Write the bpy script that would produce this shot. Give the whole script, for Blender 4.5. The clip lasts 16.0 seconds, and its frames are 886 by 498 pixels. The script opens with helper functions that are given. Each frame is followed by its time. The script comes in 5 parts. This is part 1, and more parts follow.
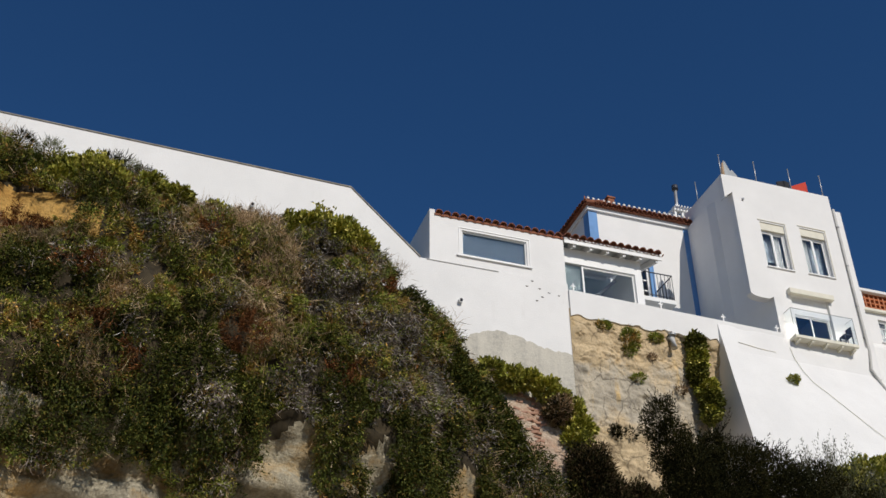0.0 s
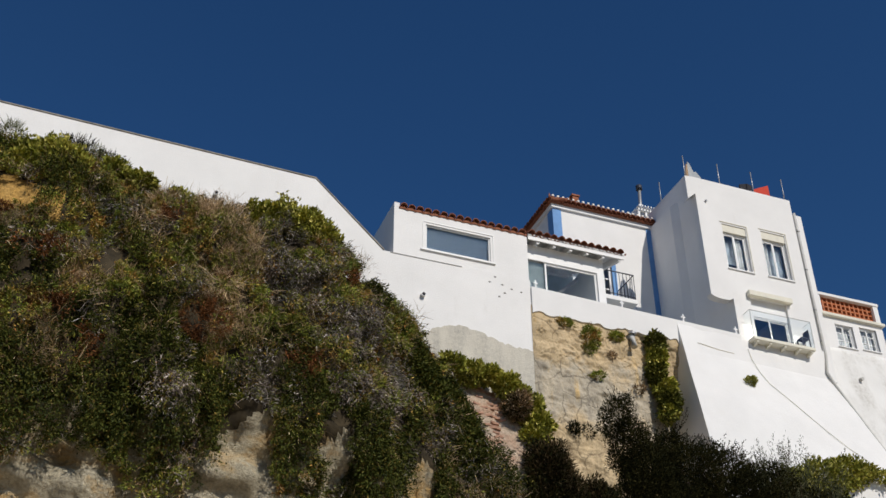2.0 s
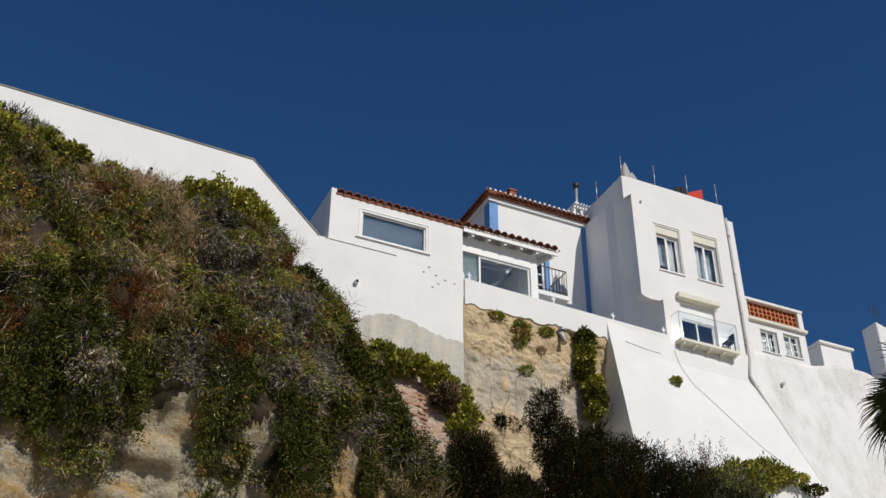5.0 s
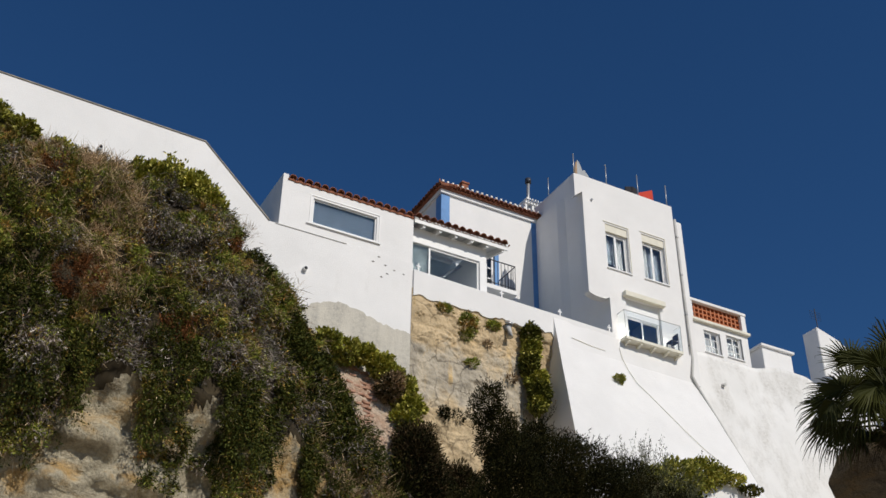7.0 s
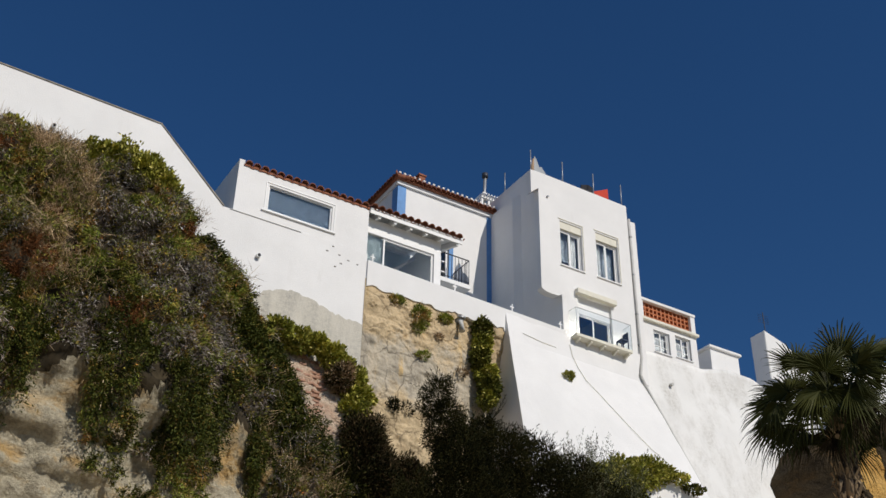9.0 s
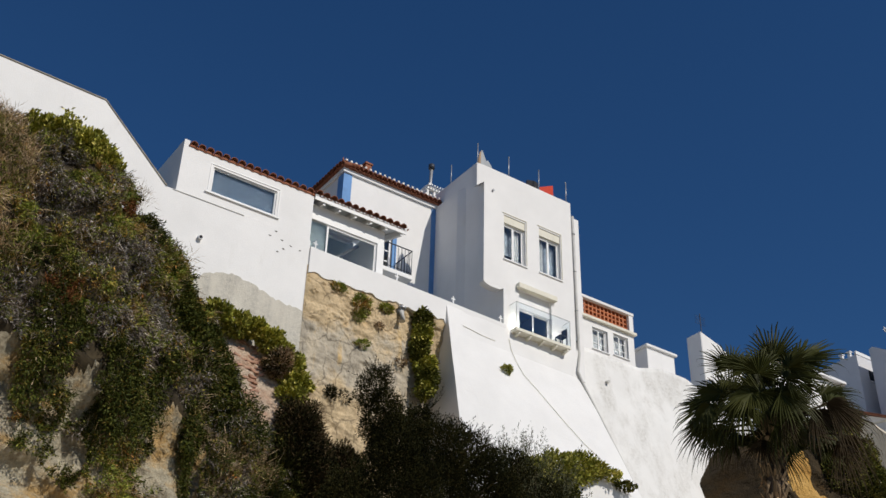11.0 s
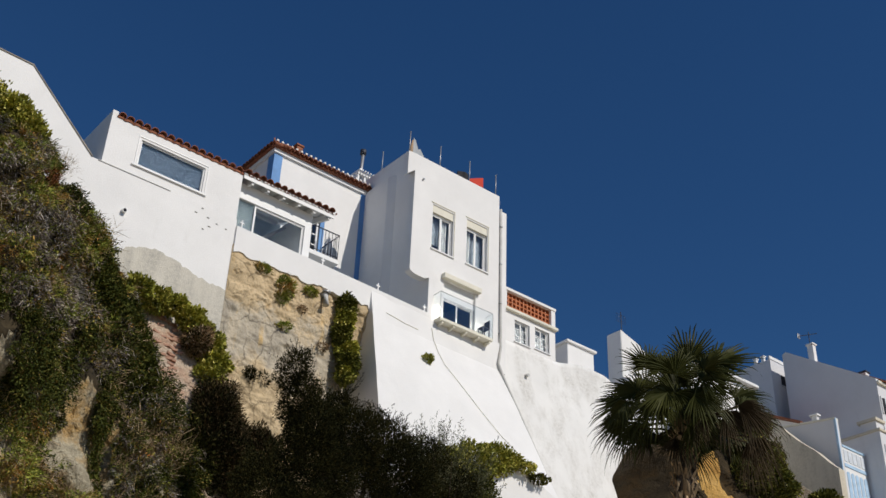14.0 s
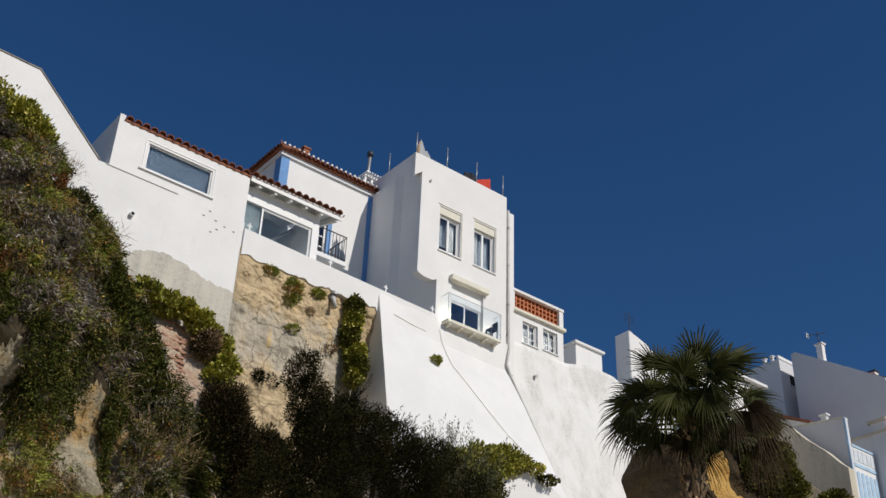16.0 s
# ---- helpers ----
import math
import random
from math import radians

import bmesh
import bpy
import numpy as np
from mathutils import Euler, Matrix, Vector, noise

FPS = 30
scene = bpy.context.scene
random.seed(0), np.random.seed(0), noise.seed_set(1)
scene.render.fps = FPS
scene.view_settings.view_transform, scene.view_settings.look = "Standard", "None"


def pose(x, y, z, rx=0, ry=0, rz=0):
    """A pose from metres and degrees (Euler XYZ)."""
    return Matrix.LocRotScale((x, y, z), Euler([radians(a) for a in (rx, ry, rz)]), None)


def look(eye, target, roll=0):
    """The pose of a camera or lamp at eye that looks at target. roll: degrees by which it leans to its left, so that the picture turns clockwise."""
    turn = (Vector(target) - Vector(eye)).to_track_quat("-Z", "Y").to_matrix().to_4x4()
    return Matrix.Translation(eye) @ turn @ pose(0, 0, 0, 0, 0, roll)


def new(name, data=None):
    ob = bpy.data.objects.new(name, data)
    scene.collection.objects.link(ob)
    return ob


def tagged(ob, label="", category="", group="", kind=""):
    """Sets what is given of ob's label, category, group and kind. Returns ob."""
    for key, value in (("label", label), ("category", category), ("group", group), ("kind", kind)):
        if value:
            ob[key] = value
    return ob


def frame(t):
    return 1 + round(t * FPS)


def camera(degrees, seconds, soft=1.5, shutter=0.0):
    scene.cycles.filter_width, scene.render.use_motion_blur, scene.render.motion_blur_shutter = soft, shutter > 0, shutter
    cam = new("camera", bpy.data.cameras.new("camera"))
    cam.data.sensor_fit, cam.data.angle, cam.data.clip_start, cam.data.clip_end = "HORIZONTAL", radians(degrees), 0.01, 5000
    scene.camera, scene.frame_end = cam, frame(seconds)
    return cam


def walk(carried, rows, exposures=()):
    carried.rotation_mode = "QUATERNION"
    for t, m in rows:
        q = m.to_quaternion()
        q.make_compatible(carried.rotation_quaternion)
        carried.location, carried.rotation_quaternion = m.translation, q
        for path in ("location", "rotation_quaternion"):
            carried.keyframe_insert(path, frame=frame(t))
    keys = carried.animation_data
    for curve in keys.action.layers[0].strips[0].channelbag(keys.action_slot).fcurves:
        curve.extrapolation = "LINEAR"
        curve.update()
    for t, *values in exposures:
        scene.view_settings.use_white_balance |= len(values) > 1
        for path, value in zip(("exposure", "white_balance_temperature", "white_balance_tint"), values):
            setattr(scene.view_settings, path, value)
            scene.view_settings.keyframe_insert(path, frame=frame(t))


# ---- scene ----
cam = camera(42.68, 16.0, soft=1.5)
EYE = 1.6
ROWS = [
    (0, 124.216, 0.474, -18.678),
    (0.5, 124.166, 0.458, -19.103),
    (1, 124.088, 0.382, -19.653),
    (1.5, 123.999, 0.332, -20.283),
    (2, 123.900, 0.270, -21.025),
    (2.5, 123.831, 0.211, -21.555),
    (3, 123.725, 0.089, -22.278),
    (3.5, 123.619, 0.018, -23.080),
    (4, 123.540, -0.033, -23.744),
    (6.5, 123.046, -0.495, -27.734),
    (7, 122.937, -0.621, -28.545),
    (7.5, 122.834, -0.698, -29.457),
    (8, 122.769, -0.758, -30.086),
    (8.5, 122.701, -0.853, -30.686),
    (9, 122.597, -1.015, -31.523),
    (11.5, 122.110, -1.527, -35.997),
    (12, 122.029, -1.650, -36.786),
    (12.5, 121.927, -1.827, -37.645),
    (13, 121.867, -1.833, -38.415),
    (13.5, 121.786, -1.973, -39.241),
    (14, 121.735, -2.007, -39.860),
    (14.5, 121.722, -1.989, -40.064),
    (15, 121.709, -2.019, -40.192),
    (15.5, 121.751, -1.897, -39.804),
    (16, 121.792, -1.912, -39.356),
]
walk(cam, [(t, pose(0, 0, EYE, rx, ry, rz)) for t, rx, ry, rz in ROWS])

# ---- light ----
SUN_EL, SUN_AZ = 38.0, 14.0  # degrees above the horizon; turned from straight behind the camera
world = bpy.data.worlds.new("sky")
scene.world = world
world.use_nodes = True
wn = world.node_tree
sky = wn.nodes.new("ShaderNodeTexSky")
sky.sky_type = "NISHITA"
sky.sun_disc = False
sky.sun_elevation = radians(SUN_EL)
sky.sun_rotation = radians(180 - SUN_AZ)
sky.altitude = 20
sky.air_density, sky.dust_density, sky.ozone_density = 1.0, 0.0, 3.0
deep = wn.nodes.new("ShaderNodeHueSaturation")
deep.inputs["Saturation"].default_value = 1.22
wn.links.new(sky.outputs[0], deep.inputs["Color"])
tint = wn.nodes.new("ShaderNodeMix")
tint.data_type, tint.blend_type = "RGBA", "MULTIPLY"
tint.inputs[0].default_value = 1.0
tint.inputs[7].default_value = (0.80, 0.96, 1.15, 1)
wn.links.new(deep.outputs[0], tint.inputs[6])
wn.links.new(tint.outputs[2], wn.nodes["Background"].inputs[0])
wn.nodes["Background"].inputs[1].default_value = 0.0525
sun_data = bpy.data.lights.new("sun", "SUN")
sun_data.energy, sun_data.angle, sun_data.color = 3.32, radians(0.5), (1.0, 0.94, 0.86)
sun = new("sun", sun_data)
sx, sy, sz = math.sin(radians(SUN_AZ)) * math.cos(radians(SUN_EL)), -math.cos(radians(SUN_AZ)) * math.cos(radians(SUN_EL)), math.sin(radians(SUN_EL))
sun.matrix_world = look((60 * sx, 60 * sy, 60 * sz), (0, 0, 0))
scene.view_settings.exposure = 0.0


# ---- materials ----
def mat(name, rough=0.8, metal=0.0, spec=0.3):
    m = bpy.data.materials.new(name)
    m.use_nodes = True
    b = m.node_tree.nodes["Principled BSDF"]
    b.inputs["Roughness"].default_value, b.inputs["Metallic"].default_value = rough, metal
    b.inputs["Specular IOR Level"].default_value = spec
    return m, m.node_tree, b


def node(nt, kind, **kw):
    n = nt.nodes.new(kind)
    for k, v in kw.items():
        n.inputs[k].default_value = v
    return n


def noise_tex(nt, scale, detail=6, rough=0.6, stretch=None):
    tc = nt.nodes.new("ShaderNodeTexCoord")
    n = node(nt, "ShaderNodeTexNoise", Scale=scale, Detail=detail, Roughness=rough)
    src = tc.outputs["Object"]
    if stretch:
        mp = nt.nodes.new("ShaderNodeMapping")
        mp.inputs["Scale"].default_value = stretch
        nt.links.new(src, mp.inputs[0])
        src = mp.outputs[0]
    nt.links.new(src, n.inputs["Vector"])
    return n.outputs["Fac"]


def ramp(nt, fac, stops):
    r = nt.nodes.new("ShaderNodeValToRGB")
    el = r.color_ramp.elements
    while len(el) < len(stops):
        el.new(0.5)
    for e, (p, c) in zip(el, stops):
        e.position, e.color = p, (*c, 1)
    nt.links.new(fac, r.inputs[0])
    return r.outputs[0]


def mix(nt, fac, a, b, mode="MIX"):
    n = nt.nodes.new("ShaderNodeMix")
    n.data_type, n.blend_type = "RGBA", mode
    for sock, v in ((n.inputs[0], fac), (n.inputs[6], a), (n.inputs[7], b)):
        if isinstance(v, (int, float)):
            sock.default_value = v
        elif isinstance(v, tuple):
            sock.default_value = (*v, 1)
        else:
            nt.links.new(v, sock)
    return n.outputs[2]


def bump(nt, b, height, strength=0.3, dist=0.02):
    n = node(nt, "ShaderNodeBump", Strength=strength, Distance=dist)
    nt.links.new(height, n.inputs["Height"])
    nt.links.new(n.outputs[0], b.inputs["Normal"])


def plain(name, col, rough=0.6, metal=0.0, var=0.15, scale=3.0, bumps=0.1, spec=0.3):
    m, nt, b = mat(name, rough, metal, spec)
    lo = tuple(c * (1 - var) for c in col)
    hi = tuple(min(1, c * (1 + var)) for c in col)
    f = noise_tex(nt, scale)
    nt.links.new(ramp(nt, f, [(0.3, lo), (0.7, hi)]), b.inputs["Base Color"])
    bump(nt, b, noise_tex(nt, scale * 12), bumps, 0.01)
    return m


def plaster(name, white, stain, amount, streak=0.35, size=1.3, relief=0.25):
    """Whitewashed render: cloudy tone, rain streaks and rubbed patches."""
    m, nt, b = mat(name, 0.9, 0, 0.15)
    cloud = ramp(nt, noise_tex(nt, 0.7, 8, 0.6), [(0.35, tuple(c * 0.93 for c in white)), (0.65, white)])
    streaks = ramp(nt, noise_tex(nt, size, 8, 0.65, (1.6, 1.6, streak)), [(0.62 - amount, (0, 0, 0)), (0.86 - amount * 0.5, (1, 1, 1))])
    grain = ramp(nt, noise_tex(nt, 9, 8, 0.75), [(0.4, (0.2, 0.2, 0.2)), (0.7, (1, 1, 1))])
    k = mix(nt, 1.0, streaks, grain, "MULTIPLY")
    nt.links.new(mix(nt, k, cloud, stain), b.inputs["Base Color"])
    n = nt.nodes.new("ShaderNodeMath")
    n.operation = "ADD"
    nt.links.new(noise_tex(nt, 2.2, 4), n.inputs[0])
    nt.links.new(noise_tex(nt, 26, 4), n.inputs[1])
    bump(nt, b, n.outputs[0], relief, 0.03)
    return m


WHITE = plaster("white_plaster", (0.83, 0.82, 0.80), (0.62, 0.60, 0.56), 0.02)
WHITE_OLD = plaster("weathered_plaster", (0.80, 0.79, 0.76), (0.30, 0.27, 0.21), 0.17, 0.6, 0.8, 0.3)
GREY_RENDER = plaster("bare_grey_render", (0.64, 0.60, 0.51), (0.20, 0.195, 0.185), 0.27, 0.28, 1.3, 0.6)
CREAM = plain("cream_trim", (0.72, 0.69, 0.58), 0.7, var=0.08)
TRIM = plain("white_trim", (0.80, 0.80, 0.79), 0.45, var=0.04, bumps=0.03)
BLUE = plain("blue_paint", (0.12, 0.28, 0.56), 0.6, var=0.12)
TERRA = plain("terracotta", (0.27, 0.105, 0.058), 0.85, var=0.35, scale=5)
TERRA_LIP = plain("limewashed_tile_end", (0.80, 0.76, 0.70), 0.85, var=0.2, scale=8)
RED = plain("red_cloth", (0.52, 0.04, 0.015), 0.7)
DARK = plain("near_black", (0.02, 0.02, 0.025), 0.8)
STEEL = plain("galvanised_steel", (0.42, 0.42, 0.42), 0.45, 0.7)
IRON = plain("dark_iron", (0.06, 0.065, 0.08), 0.5, 0.4)
PIPE = plain("grey_pipe", (0.52, 0.51, 0.48), 0.6)
CLAY = plain("pinkish_brick", (0.42, 0.13, 0.05), 0.9, var=0.3, scale=6)
ROOM = plain("room_plaster", (0.38, 0.40, 0.41), 0.9)
BRICK_RED = plain("dull_brick", (0.38, 0.22, 0.15), 0.95, var=0.25, scale=6)
LATTICE_DARK = plain("shaded_terracotta", (0.20, 0.075, 0.035), 0.9)
LATTICE_JOINT = plain("pale_terracotta", (0.58, 0.30, 0.19), 0.9)
BLIND = plain("blue_grey_blind", (0.26, 0.33, 0.42), 0.8, var=0.06, scale=1)
CURTAIN = plain("white_curtain", (0.50, 0.51, 0.52), 0.9, var=0.1, scale=6)
SHEER = plain("grey_sheer", (0.17, 0.20, 0.235), 0.9, var=0.25, scale=4)
FAR_WALL = plaster("shaded_town_plaster", (0.70, 0.70, 0.71), (0.5, 0.5, 0.5), 0.04)


def glass_mat(name, tint):
    m, nt, b = mat(name, 0.03, 0, 0.5)
    b.inputs["Base Color"].default_value = (*tint, 1)
    b.inputs["Transmission Weight"].default_value = 1.0
    b.inputs["IOR"].default_value = 1.5
    return m


GLASS = glass_mat("window_glass", (0.93, 0.97, 0.98))


def rock_mat(name, pale, dark, warm, strata=1.0):
    m, nt, b = mat(name, 0.95, 0, 0.1)
    base = ramp(nt, noise_tex(nt, 0.9, 10, 0.65, (1, 1, 1.8)), [(0.3, dark), (0.48, pale), (0.62, warm), (0.75, pale)])
    soot = ramp(nt, noise_tex(nt, 1.1, 9, 0.7, (1.5, 1.5, 0.35)), [(0.58, (0, 0, 0)), (0.72, (1, 1, 1))])
    col = mix(nt, soot, base, tuple(c * 0.55 for c in pale))
    chunk = ramp(nt, noise_tex(nt, 1.7, 3, 0.5), [(0.40, (0, 0, 0)), (0.46, (0.7, 0.7, 0.7)), (0.56, (0.75, 0.75, 0.75)), (0.60, (1, 1, 1))])
    speck = ramp(nt, noise_tex(nt, 14, 8, 0.75), [(0.35, (0.55, 0.55, 0.55)), (0.6, (1.05, 1.05, 1.05))])
    nt.links.new(mix(nt, 0.8, col, speck, "MULTIPLY"), b.inputs["Base Color"])
    n = nt.nodes.new("ShaderNodeMath")
    n.operation = "ADD"
    nt.links.new(noise_tex(nt, 3, 10, 0.7, (1, 1, 2.5)), n.inputs[0])
    nt.links.new(noise_tex(nt, 18, 8, 0.7), n.inputs[1])
    n2 = nt.nodes.new("ShaderNodeMath")
    n2.operation = "ADD"
    nt.links.new(n.outputs[0], n2.inputs[0])
    nt.links.new(chunk, n2.inputs[1])
    bump(nt, b, n2.outputs[0], 0.8, 0.09)
    return m


def cliff_mat(name):
    """Crumbling sandstone: tan bed, grey weathered sheet across the middle, ochre runs, dark cracks and pits."""
    m, nt, b = mat(name, 0.95, 0, 0.08)
    tan = ramp(nt, noise_tex(nt, 1.3, 10, 0.68, (1, 1, 1.6)), [(0.30, (0.38, 0.285, 0.165)), (0.45, (0.52, 0.40, 0.245)), (0.58, (0.62, 0.48, 0.295)), (0.72, (0.60, 0.42, 0.215))])
    tc = nt.nodes.new("ShaderNodeTexCoord")
    sep = nt.nodes.new("ShaderNodeSeparateXYZ")
    nt.links.new(tc.outputs["Object"], sep.inputs[0])
    drop = nt.nodes.new("ShaderNodeMath")
    drop.operation = "MULTIPLY_ADD"
    nt.links.new(noise_tex(nt, 0.8, 8, 0.65), drop.inputs[0])
    drop.inputs[1].default_value = 5.5
    nt.links.new(sep.outputs[2], drop.inputs[2])
    band = nt.nodes.new("ShaderNodeMapRange")
    band.inputs[1].default_value, band.inputs[2].default_value = 17.2, 21.6
    nt.links.new(drop.outputs[0], band.inputs[0])
    sheet_mask = ramp(nt, band.outputs[0], [(0.05, (0, 0, 0)), (0.28, (0.75, 0.75, 0.75)), (0.55, (0.8, 0.8, 0.8)), (0.72, (0, 0, 0))])
    grey = ramp(nt, noise_tex(nt, 1.6, 9, 0.7, (1.6, 1.6, 0.4)), [(0.34, (0.27, 0.255, 0.225)), (0.5, (0.43, 0.395, 0.325)), (0.68, (0.55, 0.48, 0.365))])
    col = mix(nt, sheet_mask, tan, grey)
    ochre = ramp(nt, noise_tex(nt, 1.2, 7, 0.6, (2.2, 2.2, 0.5)), [(0.62, (0, 0, 0)), (0.74, (0.8, 0.8, 0.8))])
    col = mix(nt, ochre, col, (0.66, 0.45, 0.19))
    wob = nt.nodes.new("ShaderNodeTexNoise")
    wob.inputs["Scale"].default_value, wob.inputs["Detail"].default_value = 2.2, 6
    nt.links.new(tc.outputs["Object"], wob.inputs["Vector"])
    mp = nt.nodes.new("ShaderNodeMix")
    mp.data_type = "VECTOR"
    mp.inputs[0].default_value = 0.32
    nt.links.new(tc.outputs["Object"], mp.inputs[4])
    nt.links.new(wob.outputs["Color"], mp.inputs[5])
    vor = nt.nodes.new("ShaderNodeTexVoronoi")
    vor.feature = "DISTANCE_TO_EDGE"
    vor.inputs["Scale"].default_value = 1.9
    nt.links.new(mp.outputs[1], vor.inputs["Vector"])
    crack = ramp(nt, vor.outputs["Distance"], [(0.0, (0.42, 0.42, 0.42)), (0.018, (0.75, 0.75, 0.75)), (0.05, (1, 1, 1))])
    some = ramp(nt, noise_tex(nt, 0.9, 4), [(0.44, (0, 0, 0)), (0.58, (1, 1, 1))])
    col = mix(nt, some, col, mix(nt, 1.0, col, crack, "MULTIPLY"))
    pits = ramp(nt, noise_tex(nt, 9, 8, 0.75), [(0.32, (0.60, 0.58, 0.55)), (0.46, (0.97, 0.97, 0.97)), (0.66, (1.1, 1.1, 1.1))])
    nt.links.new(mix(nt, 0.85, col, pits, "MULTIPLY"), b.inputs["Base Color"])
    h = nt.nodes.new("ShaderNodeMath")
    h.operation = "MULTIPLY_ADD"
    nt.links.new(crack, h.inputs[0])
    h.inputs[1].default_value = 0.6
    nt.links.new(noise_tex(nt, 9, 12, 0.72), h.inputs[2])
    bump(nt, b, h.outputs[0], 0.5, 0.06)
    return m


ROCK = cliff_mat("sandstone")
ROCK_GREY = rock_mat("pale_limestone", (0.54, 0.48, 0.35), (0.26, 0.22, 0.15), (0.52, 0.34, 0.14))
ROCK_PINK = rock_mat("pink_rubble", (0.66, 0.53, 0.40), (0.42, 0.31, 0.23), (0.55, 0.36, 0.25))
# brown rock darkened: the shade of palm and overhang is in its colour
ROCK_BROWN_SHADED = rock_mat("shaded_brown_cliff", (0.07, 0.052, 0.030), (0.032, 0.024, 0.015), (0.085, 0.054, 0.024))
ROCK_FAR = rock_mat("grey_brown_cliff", (0.27, 0.24, 0.19), (0.13, 0.115, 0.09), (0.25, 0.19, 0.12))
SAND_ORANGE = rock_mat("orange_sandstone", (0.62, 0.37, 0.11), (0.50, 0.27, 0.075), (0.66, 0.41, 0.14))
SOIL = plain("dark_soil", (0.045, 0.034, 0.018), 0.95, var=0.5, scale=2.5, bumps=0.6)
BEACH = plain("beach_sand", (0.33, 0.27, 0.19), 0.95, var=0.12, scale=0.5, bumps=0.3)


def leaf_mat(name, stops, rough=0.55, warm=None, gain=1.42):
    """Leaves: each one takes its tone by chance, with slow patches across the slope; warm: the tones of withered patches."""
    m, nt, b = mat(name, rough, 0, 0.08)
    g = nt.nodes.new("ShaderNodeNewGeometry")
    col = ramp(nt, g.outputs["Random Per Island"], stops)
    if warm:
        withered = ramp(nt, noise_tex(nt, 1.9, 7, 0.7), [(0.48, (0, 0, 0)), (0.62, (0.9, 0.9, 0.9))])
        col = mix(nt, withered, col, ramp(nt, g.outputs["Random Per Island"], warm))
    patch = ramp(nt, noise_tex(nt, 0.9, 5), [(0.35, (0.70 * gain, 0.72 * gain, 0.68 * gain)), (0.65, (1.3 * gain, 1.22 * gain, 1.1 * gain))])
    nt.links.new(mix(nt, 1.0, col, patch, "MULTIPLY"), b.inputs["Base Color"])
    return m


LEAF_GREEN = leaf_mat("succulent_green", [(0.0, (0.042, 0.060, 0.012)), (0.5, (0.095, 0.118, 0.022)), (0.9, (0.155, 0.165, 0.034)), (1.0, (0.22, 0.22, 0.06))], warm=[(0.0, (0.06, 0.038, 0.016)), (0.5, (0.15, 0.085, 0.030)), (0.85, (0.25, 0.14, 0.045)), (1.0, (0.34, 0.11, 0.04))], gain=2.35)
LEAF_DEEP = leaf_mat("deep_green_leaf", [(0.0, (0.018, 0.026, 0.006)), (0.5, (0.046, 0.058, 0.012)), (0.9, (0.09, 0.095, 0.02)), (1.0, (0.17, 0.12, 0.032))], gain=1.15)
LEAF_YELLOW = leaf_mat("lime_green_leaf", [(0.0, (0.075, 0.085, 0.014)), (0.5, (0.19, 0.195, 0.034)), (0.85, (0.30, 0.28, 0.06)), (1.0, (0.50, 0.45, 0.16))], gain=1.6)
LEAF_DEAD = leaf_mat("dead_grey_stem", [(0.0, (0.05, 0.040, 0.034)), (0.5, (0.13, 0.112, 0.10)), (0.85, (0.24, 0.215, 0.205)), (1.0, (0.46, 0.43, 0.41))], 0.9, gain=1.55)
LEAF_BROWN = leaf_mat("dry_brown_stem", [(0.0, (0.07, 0.050, 0.032)), (0.5, (0.15, 0.108, 0.068)), (0.9, (0.25, 0.185, 0.12)), (1.0, (0.42, 0.34, 0.23))], 0.9, gain=1.95)
LEAF_BUSH = leaf_mat("dark_shrub_leaf", [(0.0, (0.010, 0.012, 0.005)), (0.6, (0.028, 0.030, 0.010)), (0.9, (0.055, 0.050, 0.016)), (1.0, (0.075, 0.06, 0.022))], 0.95, gain=0.85)
LEAF_IVY = leaf_mat("ivy_leaf", [(0.0, (0.030, 0.036, 0.008)), (0.6, (0.085, 0.092, 0.018)), (1.0, (0.19, 0.18, 0.045))])
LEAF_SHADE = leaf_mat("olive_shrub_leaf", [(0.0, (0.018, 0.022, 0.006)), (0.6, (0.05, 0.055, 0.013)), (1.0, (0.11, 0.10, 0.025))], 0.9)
LEAF_WISP = leaf_mat("dusty_green_spray", [(0.0, (0.02, 0.024, 0.012)), (0.6, (0.05, 0.055, 0.03)), (1.0, (0.15, 0.15, 0.10))], 0.9)
LEAF_TAMARISK = leaf_mat("grey_green_spray", [(0.0, (0.06, 0.07, 0.04)), (0.6, (0.14, 0.15, 0.09)), (1.0, (0.26, 0.27, 0.19))], 0.8)
LEAF_PALM = leaf_mat("fan_palm_green", [(0.0, (0.024, 0.029, 0.009)), (0.6, (0.044, 0.049, 0.013)), (1.0, (0.095, 0.088, 0.026))], 0.5, gain=1.0)
LEAF_SKIRT = leaf_mat("dead_palm_frond", [(0.0, (0.022, 0.017, 0.010)), (0.6, (0.05, 0.037, 0.022)), (0.9, (0.10, 0.08, 0.055)), (1.0, (0.24, 0.20, 0.15))], 0.8, gain=0.9)
LEAF_UMBER = leaf_mat("umber_stem", [(0.0, (0.03, 0.022, 0.012)), (0.6, (0.065, 0.046, 0.024)), (1.0, (0.13, 0.09, 0.045))], 0.9, gain=1.2)
LEAF_RUST = leaf_mat("rusty_dead_stem", [(0.0, (0.06, 0.028, 0.012)), (0.6, (0.13, 0.055, 0.022)), (1.0, (0.24, 0.10, 0.04))], 0.9)
LEAF_STRAW = leaf_mat("pale_straw", [(0.0, (0.24, 0.17, 0.10)), (0.6, (0.40, 0.30, 0.19)), (1.0, (0.55, 0.44, 0.30))], 0.9)
BARK = plain("bark", (0.09, 0.065, 0.045), 0.95, var=0.5, scale=7, bumps=0.8)


